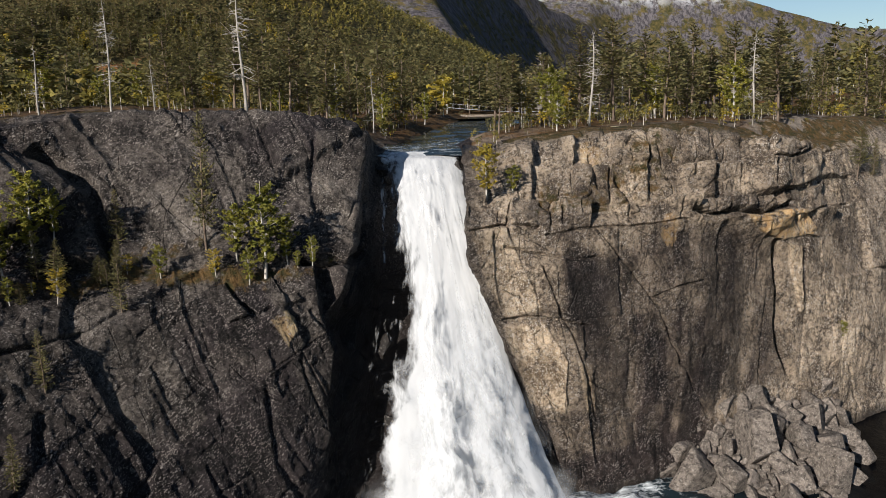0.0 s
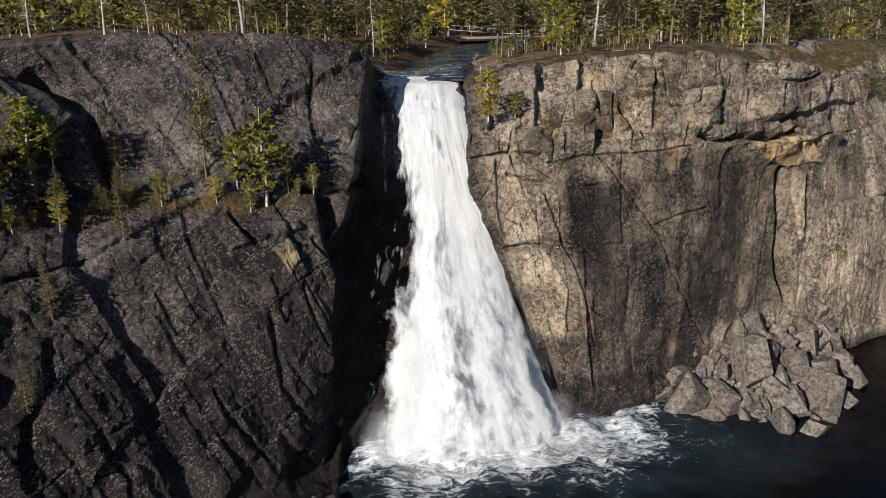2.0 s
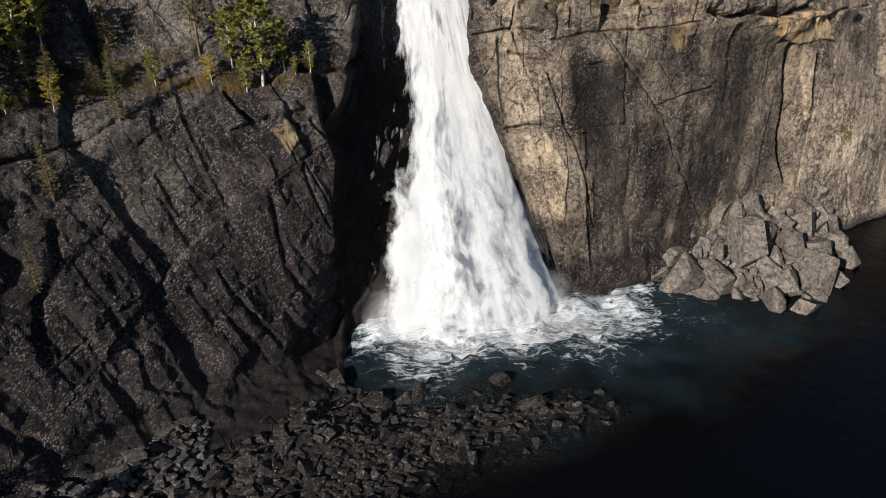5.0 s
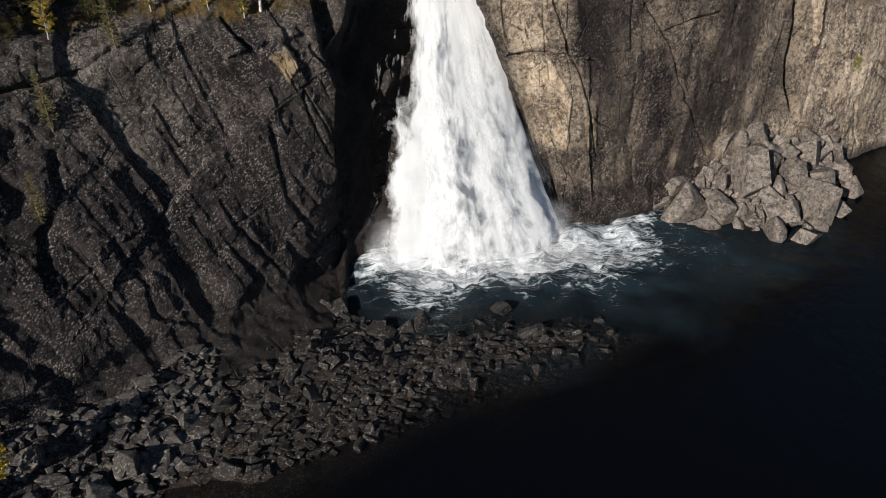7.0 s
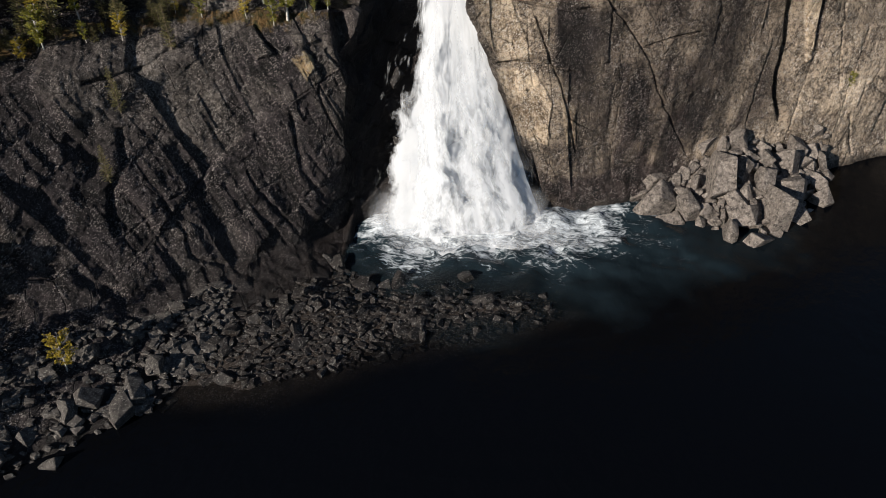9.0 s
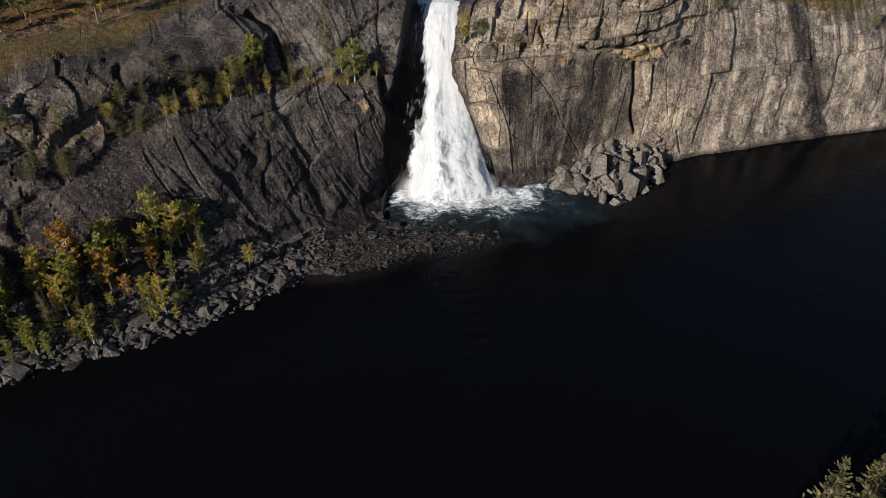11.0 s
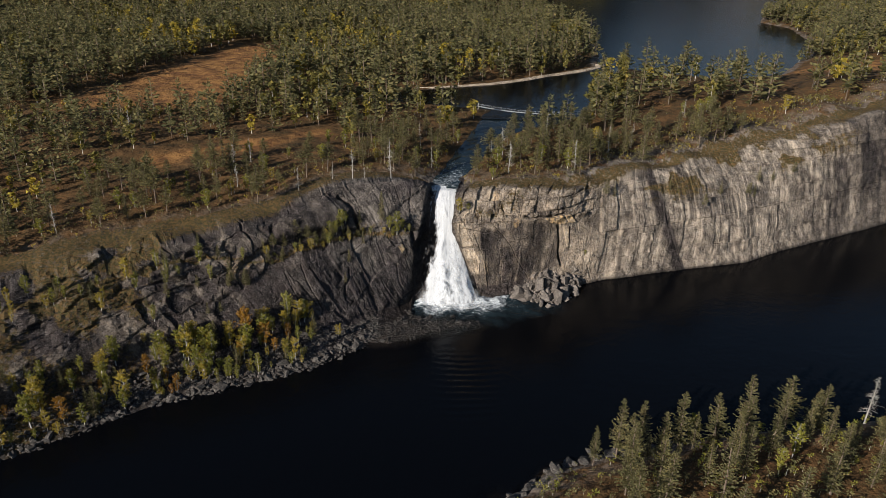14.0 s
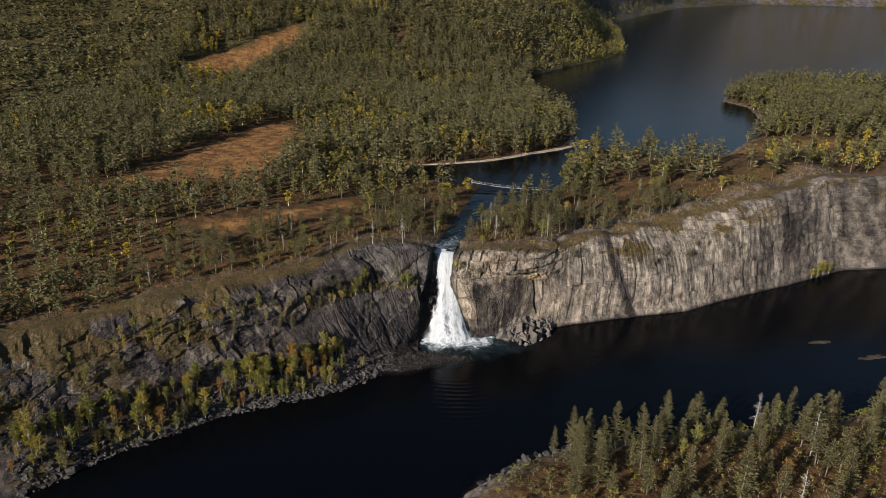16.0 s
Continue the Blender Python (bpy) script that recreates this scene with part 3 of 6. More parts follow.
JOINTS_LEFT_LOW = [
    (0.9, 1, [(-17.0, 14.2), (-15.7, 11.4), (-14.0, 7.8), (-12.2, 3.6)]),
    (0.9, 1.2, [(-22.9, 18.0), (-22.0, 15.6), (-22.2, 14.1)]),
    (0.4, 1.3, [(-20.9, 16.6), (-20.5, 14.3), (-21.1, 12.3), (-20.9, 9.9), (-20.5, 8.7)]),
    (0.6, 1.5, [(-23.1, 6.9), (-21.5, 4.8), (-19.5, 3.3), (-16.3, 1.9)]),
    (0.3, 0.6, [(-5.8, 33.6), (-5.0, 28.8), (-4.0, 26.7)]),
    (0.3, 0.8, [(-28.8, 33.6), (-27.1, 34.0), (-24.8, 33.5)]),
    (0.35, 1, [(-9.6, 21.6), (-8.4, 20.5), (-7.5, 21.0)]),
    (0.2, 0.7, [(-11.0, 23.0), (-8.9, 20.9)]),
    (0.2, 0.7, [(-4.4, 20.5), (-3.0, 18.6), (-2.6, 16.9)]),
    (0.16, 0.5, [(-5.3, 17.0), (-4.7, 14.3), (-3.5, 11.1)]),
    (0.14, 0.4, [(-16.3, 11.3), (-14.9, 8.5), (-14.0, 5.2)]),
]
JOINTS_RIGHT_HIGH = [
    (0.45, 1.9, [(31.4, 26.8), (33.8, 25.8), (37.2, 26.2), (41.7, 25.8), (44.5, 26.2)]),
    (0.4, 1.6, [(24.0, 29.8), (24.7, 28.8), (25.0, 28.2)]),
    (0.13, 0.5, [(21.7, 29.0), (25.7, 29.5), (30.2, 29.8), (32.5, 29.6)]),
    (0.13, 0.5, [(16.2, 25.2), (19.9, 25.5), (25.2, 25.5), (30.9, 25.7)]),
    (0.14, 0.6, [(25.8, 32.1), (25.9, 29.6)]),
    (0.14, 0.6, [(28.8, 32.7), (29.5, 29.5)]),
    (0.14, 0.6, [(32.8, 32.1), (32.5, 29.6)]),
    (0.14, 0.6, [(30.0, 29.3), (30.0, 25.8)]),
    (0.14, 0.6, [(34.8, 28.8), (33.9, 26.0)]),
    (0.14, 0.6, [(38.6, 29.7), (38.1, 26.7)]),
    (0.2, 0.7, [(9.0, 26.1), (12.2, 26.4), (15.5, 25.9)]),
]
JOINTS_RIGHT_LOW = [
    (0.16, 0.6, [(11.9, 17.6), (14.3, 17.7), (17.3, 17.4), (20.6, 16.6)]),
    (0.15, 0.5, [(21.3, 25.3), (25.2, 21.0), (28.0, 17.0), (30.4, 11.6), (33.9, 4.9)]),
    (0.15, 0.5, [(15.8, 22.4), (17.3, 18.3), (18.9, 15.1), (21.2, 7.2)]),
    (0.12, 0.5, [(26.9, 18.4), (29.7, 19.1), (32.9, 19.4)]),
    (0.14, 0.5, [(12.1, 24.5), (14.8, 23.8), (18.8, 23.0), (21.6, 23.1)]),
    (0.6, 2.4, [(42.7, 22.0), (43.5, 16.8), (43.6, 11.5), (44.8, 7.5)]),
    (0.15, 0.5, [(49.5, 21.3), (50.2, 14.9), (51.2, 10.1)]),
    (0.2, 0.6, [(53.5, 6.6), (55.7, 0.7), (57.8, -2.7)]),
    (0.14, 0.5, [(41.8, 29.1), (42.5, 25.9)]),
    (0.2, 0.8, [(15.8, 27.9), (17.8, 27.5), (17.8, 26.1)]),
    (0.2, 0.7, [(21.6, 32.3), (21.8, 29.0)]),
]
JOINTS_FAR = [
    (0.7, 2.0, [(-75, 23.6), (-66, 23.6), (-60.3, 23.4)]),
    (0.4, 1.4, [(-58, 22.2), (-52, 22.6), (-49.5, 24.0)]),
    (0.5, 0.5, [(77.9, 26.2), (83, 14.0), (88.1, 2.3)]),
    (0.5, 1.5, [(-46, 31.0), (-41.5, 27.5), (-37, 25.6), (-30, 25.0)]),
    (0.25, 0.8, [(-37, 20.0), (-33, 13.0), (-30, 8.0)]),
    (0.25, 0.8, [(-33, 21.0), (-29.5, 14.0), (-26, 8.0)]),
    (0.9, 2.4, [(-42.5, 30.5), (-41.3, 28.4), (-38.5, 26.8), (-33.0, 26.4), (-27.0, 26.6)]),
]
# faces of their own: side, paler or darker, rust, step out of the wall, outline as (x, z)
PATCHES = [
    ("left", 0, 0.85, 0.1, [(-7.5, 20.1), (-6.3, 20.7), (-5.6, 20.2), (-5.5, 19.0), (-6.0, 18.4), (-6.2, 17.9), (-6.7, 18.9)]),
    ("left", 0.1, 0, 0.35, [(-12.5, 22.9), (-11.2, 23.2), (-9.0, 20.8), (-10.5, 20.4)]),
    ("left", 0.08, 0, 0.3, [(-8.2, 22.1), (-5.6, 22.0), (-5.1, 21.4), (-7.1, 21.1)]),
    ("left", 0.16, 0, 0.25, [(-5.9, 34.5), (-0.6, 34.4), (1.0, 26.0), (-0.9, 24.2), (-4.0, 26.7)]),
    ("left", 0.05, 0, 0.3, [(-10.9, 18.9), (-7.7, 18.0), (-6.7, 14.0), (-7.9, 15.1)]),
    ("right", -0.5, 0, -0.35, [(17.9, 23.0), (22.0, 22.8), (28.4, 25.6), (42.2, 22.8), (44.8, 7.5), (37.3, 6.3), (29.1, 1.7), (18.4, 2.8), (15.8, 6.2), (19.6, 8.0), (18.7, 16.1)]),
    ("right", 0.26, 0.12, 0.2, [(8.8, 26.4), (12.3, 26.1), (15.8, 18.3), (12.2, 17.8), (10.3, 21.3)]),
    ("right", 0.40, 0.15, 0.25, [(11.8, 17.2), (15.9, 17.1), (18.0, 13.5), (17.8, 8.4), (14.6, 9.4)]),
    ("right", 0.3, 0.15, 0.1, [(18.9, 13.4), (20.5, 12.9), (21.1, 8.1), (19.9, 8.4)]),
    ("right", 0.1, 0.9, 0.2, [(37.9, 25.7), (43.5, 25.7), (46.2, 22.4), (43.2, 22.3), (40.0, 23.5)]),
    ("right", 0.3, 1, 0.3, [(44.4, 25.6), (46.7, 25.3), (49.0, 22.0), (46.1, 22.6)]),
    ("right", 0.35, 0.2, 0.3, [(44.0, 21.8), (46.1, 21.4), (46.7, 14.1), (46.1, 13.7)]),
    ("right", -0.45, 0, -0.2, [(46.2, 21.4), (46.9, 20.9), (47.3, 15.0), (46.9, 14.8)]),
    ("right", -0.15, 0, 0.1, [(17.5, 28.7), (21.7, 29.0), (22.9, 27.1), (17.6, 25.8)]),
]

on_left, on_right = col < 11.2, col > 14.0
ragged_x, ragged_z = X + 0.10 * warp + 0.07 * fnoise(P, 0.9, 2, 221), Z + 0.12 * fnoise(P, 2.5, 3, 223)
for joints in (JOINTS_LEFT_HIGH, JOINTS_LEFT_LOW, JOINTS_RIGHT_HIGH, JOINTS_RIGHT_LOW, JOINTS_FAR):
    for wide, deep, spots in joints:
        off, _ = to_line(ragged_x, ragged_z, spots)
        side = on_left if spots[0][0] < 6 else on_right
        share = 0.75 if deep > 1.8 else (0.36 if spots[0][0] < 6 else 0.75)
        move = move - share * deep * side * (row > 0.4) * np.clip(1.25 - off / (wide * (0.9 + 0.4 * warp)), 0, 1) ** 1.5
patch_pale, patch_rust, bay = 0 * X, 0 * X, 0 * X
for side, paler, rusty, step, outline in PATCHES:
    off, _ = to_line(ragged_x, ragged_z, outline + [outline[0]])
    off = np.where(inside(ragged_x, ragged_z, outline), off, -off)
    inn = smooth(-0.10, 0.14, off) * (on_left if side == "left" else on_right)
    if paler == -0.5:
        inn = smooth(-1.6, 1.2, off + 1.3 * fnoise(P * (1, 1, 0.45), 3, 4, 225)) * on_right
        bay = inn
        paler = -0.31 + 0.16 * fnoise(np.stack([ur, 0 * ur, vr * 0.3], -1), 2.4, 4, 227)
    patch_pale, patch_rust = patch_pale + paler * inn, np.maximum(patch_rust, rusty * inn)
    move = move + step * inn
dome = np.exp(-(((X + 32.5) / 9.5) ** 2 + ((Z - 30.0) / 3.6) ** 2) ** 2) * on_left * (row > 3.6)      # a rounded back of bare rock
move = move * (1 - 0.85 * dome) + 2.2 * dome
move *= 1 - 0.5 * gully * smooth(0, 2, row)
shoreband = (1 - smooth(0.7, 1.2, row)) * smooth(-0.3, 0.1, row)
move = move + shoreband * 0.45 * np.abs(fnoise(P, 2.2, 3, 61))
m2 = np.pad(move.reshape(nr, nc), 1, mode="edge")
m2 = (m2[:-2, 1:-1] + m2[2:, 1:-1] + m2[1:-1, :-2] + m2[1:-1, 2:] + 16 * m2[1:-1, 1:-1]) / 20
P2 = P + N * m2.reshape(-1, 1)
back = smooth(5.0, 5.5, row)
P2[:, 2] = P2[:, 2] * (1 - back) + back * (upland(P2[:, 0], P2[:, 1]) - 0.05 - 0.5 * smooth(5.6, 6.0, row))

# what the rock looks like: pale or dark, rust, heath, wet
ledge = np.exp(-((row - 3.85 + 0.25 * mess) / 0.24) ** 2)
flatness = smooth(0.45, 0.75, N[:, 2])
# left face near black: its own dark rock plus shade put into the tone
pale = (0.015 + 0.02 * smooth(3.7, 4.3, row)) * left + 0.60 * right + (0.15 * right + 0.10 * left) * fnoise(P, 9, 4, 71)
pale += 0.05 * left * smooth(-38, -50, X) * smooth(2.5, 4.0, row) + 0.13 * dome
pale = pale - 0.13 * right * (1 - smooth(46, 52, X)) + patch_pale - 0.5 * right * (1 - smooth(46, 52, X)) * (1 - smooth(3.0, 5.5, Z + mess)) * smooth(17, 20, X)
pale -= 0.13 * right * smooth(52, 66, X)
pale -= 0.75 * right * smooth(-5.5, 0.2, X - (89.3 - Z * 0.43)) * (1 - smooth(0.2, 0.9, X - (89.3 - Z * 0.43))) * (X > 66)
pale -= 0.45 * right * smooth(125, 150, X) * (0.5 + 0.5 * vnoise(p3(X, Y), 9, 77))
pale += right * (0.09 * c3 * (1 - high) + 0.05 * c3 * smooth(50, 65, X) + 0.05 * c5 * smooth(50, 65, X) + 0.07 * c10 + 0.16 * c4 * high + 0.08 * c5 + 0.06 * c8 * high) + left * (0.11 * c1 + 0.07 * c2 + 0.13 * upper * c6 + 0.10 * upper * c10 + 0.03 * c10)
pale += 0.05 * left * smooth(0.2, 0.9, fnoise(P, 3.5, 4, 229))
# gully rock dark; upper left paled to imitate sun on its shoulder
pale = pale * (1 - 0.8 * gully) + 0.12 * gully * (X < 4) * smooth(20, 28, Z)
rust = patch_rust
for rx, ry, rz, rad, amt in ((-48.7, -55.3, 22.8, 3.6, 0.3), (28.9, -13.2, 24.6, 1.2, 0.5), (22.0, -9.0, 31.0, 1.8, 0.45)):
    rust = np.maximum(rust, amt * smooth(0.50, 0.58, np.exp(-(((X - rx) ** 2 + (Y - ry) ** 2 + 0.4 * (Z - rz) ** 2) / rad ** 2)) + 0.20 * c5 + 0.24 * c10 + 0.16 * mess))
heath = np.clip(ledge * left * 0.68 + back + 0.8 * left * smooth(-50, -74, X) * smooth(-0.4, 0.3, mess) + flatness * 0.25 * smooth(1.2, 2.0, row) + 0.8 * right * smooth(56, 70, X) * smooth(3.0, 4.2, row) * smooth(0.1, 0.5, fnoise(p3(U, Z * 3.0), 12, 4, 209)) + shoreband * 0.25 * smooth(-30, -45, X) + 0.5 * flatness * right * smooth(0.15, 0.6, fnoise(P, 11, 3, 75)), 0, 1) * (1 - gully)
# wet gully, eased high on the left to suggest the sunlit shoulder
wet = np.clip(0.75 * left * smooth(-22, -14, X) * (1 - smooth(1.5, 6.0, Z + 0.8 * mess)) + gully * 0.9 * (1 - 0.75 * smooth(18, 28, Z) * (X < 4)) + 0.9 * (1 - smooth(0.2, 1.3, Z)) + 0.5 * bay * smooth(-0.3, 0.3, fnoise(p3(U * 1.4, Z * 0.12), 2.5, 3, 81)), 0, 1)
streaky = 0.30 * left + right * (0.30 + 0.70 * smooth(44, 54, X)) + 0.5 * gully
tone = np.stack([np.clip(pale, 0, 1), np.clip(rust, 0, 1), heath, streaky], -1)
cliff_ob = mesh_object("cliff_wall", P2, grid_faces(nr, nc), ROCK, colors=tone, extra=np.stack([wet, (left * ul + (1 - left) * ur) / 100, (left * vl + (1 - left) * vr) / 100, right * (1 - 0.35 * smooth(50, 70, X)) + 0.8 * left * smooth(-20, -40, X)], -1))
tagged(cliff_ob, "jointed dark and grey gneiss cliff along the gorge", "cliff", kind="structure")

# ---- the upland: one sheet from the rim to the far mountains ----
fan_a = np.radians(np.linspace(-100, 84, 520))
fan_r = 70 * (5150 / 70) ** np.linspace(0, 1, 350)
FA, FR = np.meshgrid(fan_a, fan_r)
GX, GY = (20 + FR * np.sin(FA)).ravel(), (-130 + FR * np.cos(FA)).ravel()
m_line = [tuple(p) for p in (shape[:, 5, :2] * 0.45 + shape[:, 6, :2] * 0.55)]
PLATEAU = m_line + [(5200, 600), (5200, 6000), (-5200, 6000), (-5200, -1400)]
GZ = upland(GX, GY)
g_faces = grid_faces(len(fan_r), len(fan_a))
ok = inside(GX, GY, PLATEAU)
g_faces = g_faces[ok[g_faces].sum(1) >= 3]
steep = np.gradient(GZ.reshape(FR.shape), axis=0) / np.gradient(FR, axis=0)
GD = np.hypot(GX - 6, GY + 84)
BOGS = [[(-180, 55), (-172, 131), (-160, 190), (-147, 239), (-125, 215), (-116, 149), (-108, 80), (-154, 66)],
        [(-300, 392), (-272, 452), (-226, 540), (-214, 515), (-236, 462), (-255, 412)],
        [(-100, -12), (-60, 20), (-48, 36), (-52, 46), (-80, 20), (-104, 0)],
        [(150, 190), (200, 215), (240, 250), (262, 238), (215, 190), (160, 172)]]
bog = 0.0 * GX
for poly in BOGS:
    away, _ = to_line(GX, GY, poly + [poly[0]])
    bog = np.maximum(bog, smooth(-6, 4, np.where(inside(GX, GY, poly), 1, -1) * away + 5 * fnoise(p3(GX, GY), 14, 3, 91)))
rim_d, _ = to_line(GX, GY, [tuple(p) for p in shape[:, 5, :2]])
bare = np.clip(1.0 - rim_d / 16 + 0.3 * smooth(20, 60, GX) * (rim_d < 70), 0, 1)
shore_l, _ = to_line(GX, GY, LAKE + [LAKE[0]])
bare = np.maximum(bare, 0.8 * (shore_l < 4) * (GZ > LAKE_Z - 0.5))
woods = np.maximum(smooth(600, 900, GD), 0.85 * smooth(330, 480, GD) * (GX < -120)) * (1 - bog)
crag = smooth(1300, 1600, GD + 150 * vnoise(p3(GX, GY), 200, 95)) * np.clip(0.6 + 2.0 * steep.ravel(), 0.6, 1)
snow = smooth(590, 700, GZ) * (GD > 3300)
upland_ob = mesh_object("ground_upland", np.stack([GX, GY, GZ], -1), g_faces, GROUND, smooth_faces=True,
                        colors=np.stack([bog, bare, woods], -1), extra=np.stack([snow, crag, 0 * snow], -1))
tagged(upland_ob, "autumn heath plateau rising to wooded hills and bare mountains", "ground", kind="structure")

# ---- the near bank, with its point reaching into the pool ----
NEAR = [(27, -117), (32, -109), (39, -101), (45, -96), (56, -92), (80, -84), (110, -76), (150, -66), (210, -50), (320, -20), (520, 40),
        (900, 120), (900, -700), (-300, -700), (-120, -330), (-40, -215), (8, -150)]


def near_height(x, y):
    away, _ = to_line(x, y, NEAR + [NEAR[0]])
    s = np.where(inside(x, y, NEAR), 1, -1) * away + 1.5 * fnoise(p3(x, y), 9, 3, 101)
    h = np.where(s > 0, 8.5 * (1 - np.exp(-s / 9)) + 0.07 * s, np.maximum(0.5 * s, -5))
    return h + smooth(0, 6, s) * (0.9 * fnoise(p3(x, y), 12, 4, 103) + 0.035 * np.clip(x - 60, 0, 300))


nx_, ny_ = np.meshgrid(np.r_[np.linspace(-300, 15, 60, endpoint=False), np.linspace(15, 190, 260, endpoint=False), np.linspace(190, 900, 90)],
                       np.r_[np.linspace(-700, -135, 80, endpoint=False), np.linspace(-135, -60, 120, endpoint=False), np.linspace(-60, 140, 70)])
NXf, NYf = nx_.ravel(), ny_.ravel()
NZf = near_height(NXf, NYf)
n_faces = grid_faces(*nx_.shape)
n_faces = n_faces[(NZf[n_faces] > -4.5).any(1)]
n_edge, _ = to_line(NXf, NYf, NEAR + [NEAR[0]])
near_ob = mesh_object("ground_near_bank", np.stack([NXf, NYf, NZf], -1), n_faces, GROUND, smooth_faces=True,
                      colors=np.stack([0 * NXf, np.clip(1.05 - n_edge / 14, 0, 1), 0 * NXf], -1), extra=np.zeros((len(NXf), 3)))
tagged(near_ob, "heathery near bank with a rocky point", "ground", kind="structure")

# ---- river bed and water ----
bed_x, bed_y = np.meshgrid(np.linspace(-420, 900, 140), np.linspace(-700, 330, 120))
bed = mesh_object("ground_river_bed", np.stack([bed_x.ravel(), bed_y.ravel(), -6 + 0.6 * fnoise(p3(bed_x.ravel(), bed_y.ravel()), 20, 3, 111)], -1), grid_faces(*bed_x.shape), ROCK,
                  colors=np.zeros((bed_x.size, 3)) + 0.05, extra=np.ones((bed_x.size, 3)))
tagged(bed, "dark stony bed under the pool", "river bed", kind="structure")

# low bar of cobbles at the foot of the fall
BAR = [(-14, -52), (-5, -51), (3, -47), (10, -44), (19, -40), (23, -36), (17, -33), (9, -33), (2, -35), (-3, -33), (-6, -28), (-9, -30), (-11, -38), (-17, -46)]


def bar_height(x, y):
    away, _ = to_line(x, y, BAR + [BAR[0]])
    s = np.where(inside(x, y, BAR), 1, -1) * away
    return np.where(s > 0, 0.05 + 0.16 * s, 0.05 + 0.3 * s) + 0.18 * fnoise(p3(x, y), 3, 3, 113) - 0.75 * smooth(-9, 12, x)


bx_, by_ = np.meshgrid(np.linspace(-26, 34, 200), np.linspace(-62, -22, 140))
BZ = bar_height(bx_.ravel(), by_.ravel())
bf = grid_faces(*bx_.shape)
bf = bf[(BZ[bf] > -3).any(1)]
bar = mesh_object("ground_gravel_bar", np.stack([bx_.ravel(), by_.ravel(), BZ], -1), bf, ROCK, colors=np.zeros((bx_.size, 3)) + (0.05, 0.04, 0.0), extra=np.zeros((bx_.size, 3)) + 0.7)
tagged(bar, "low bar of dark cobbles below the fall", "gravel bar", kind="structure")

wx_, wy_ = np.meshgrid(np.r_[np.linspace(-420, -40, 60, endpoint=False), np.linspace(-40, 60, 260, endpoint=False), np.linspace(60, 900, 90)],
                       np.r_[np.linspace(-700, -105, 50, endpoint=False), np.linspace(-105, 0, 270, endpoint=False), np.linspace(0, 330, 60)])
WX, WY = wx_.ravel(), wy_.ravel()
foot_d, _ = to_line(WX, WY, [(-1, -25), (8, -24), (18, -20.5)])
reach = 1 + 0.6 * smooth(8, 30, WX) * smooth(-36, -20, WY)
foam = np.clip(1.08 - foot_d / (19.5 * reach), 0, 1) ** 1.2 * (WY < -14)
foam *= smooth(-9, -1, WX - (WY + 40) * 0.1)
foam = np.clip(foam + 0.16 * fnoise(p3(WX, WY), 4, 3, 121) * (foam > 0.02), 0, 1)
waves = 0.8 * np.exp(-(foot_d / 2.4) ** 2) + foam * (0.55 * fnoise(p3(WX, WY), 2.2, 4, 123)) + 0.015 * fnoise(p3(WX, WY), 3, 2, 127)
rd = np.hypot(WX - 12, WY + 27)
waves = waves + 0.06 * np.sin(rd * 2.3 + 0.8 * fnoise(p3(WX, WY), 9, 2, 129)) * np.exp(-((rd - 42) / 13) ** 2 - ((WX - 18 + 0.1 * (WY + 60)) / 7) ** 2)
shal = np.clip(smooth(-1.6, -0.1, bar_height(WX, WY)), 0, 1) * 0.6
shal = np.maximum(shal, 0.35 * smooth(-1.5, 0, near_height(WX, WY)))
pool = mesh_object("water_pool", np.stack([WX, WY, waves], -1), grid_faces(*wx_.shape), WATER, smooth_faces=True, colors=np.stack([foam, shal, 0 * foam], -1))
tagged(pool, "dark peaty pool with white foam below the fall", "water", kind="structure")

lx_, ly_ = np.meshgrid(np.r_[np.linspace(-80, 300, 90, endpoint=False), np.linspace(300, 3200, 60)], np.r_[np.linspace(78, 500, 110, endpoint=False), np.linspace(500, 4000, 60)])
l_ok = inside(lx_.ravel(), ly_.ravel(), PLATEAU) & (upland(lx_.ravel(), ly_.ravel()) < LAKE_Z + 1.2)
l_faces = grid_faces(*lx_.shape)
l_faces = l_faces[l_ok[l_faces].any(1)]
lake = mesh_object("water_lake", np.stack([lx_.ravel(), ly_.ravel(), 0 * lx_.ravel() + LAKE_Z], -1), l_faces, LAKE_WATER, smooth_faces=True, colors=np.zeros((lx_.size, 3)))
tagged(lake, "dark blue lake above the fall", "water", kind="structure")

# the river between the lake and the lip
rt, rs = np.meshgrid(np.linspace(0, len(RIVER) - 1, 240), np.linspace(-1.25, 1.25, 60), indexing="ij")
rv = np.array(RIVER, float)
k = np.arange(len(RIVER))
rcx, rcy, rz_, rw = (np.interp(rt.ravel(), k, rv[:, a]) for a in range(4))
tx, ty = np.gradient(np.interp(rt[:, 0], k, rv[:, 0])), np.gradient(np.interp(rt[:, 0], k, rv[:, 1]))
tl = np.hypot(tx, ty)
nxr, nyr = np.repeat(ty / tl, 60), np.repeat(-tx / tl, 60)
RX, RY = rcx + nxr * rs.ravel() * rw, rcy + nyr * rs.ravel() * rw
rapid = np.clip(0.62 - 0.35 * smooth(55, 95, RY) + 0.25 * vnoise(p3(RX, RY), 7, 131), 0.05, 1)
RZ = rz_ + 0.22 * fnoise(p3(RX, RY * 0.7), 3, 3, 133) * rapid
river = mesh_object("water_river", np.stack([RX, RY, RZ], -1), grid_faces(240, 60), WATER, smooth_faces=True, colors=np.stack([rapid * (0.66 + 0.34 * smooth(22, 2, RY)), 0 * rapid, 0 * rapid], -1))
tagged(river, "dark river with white rapids above the lip", "water", kind="structure")

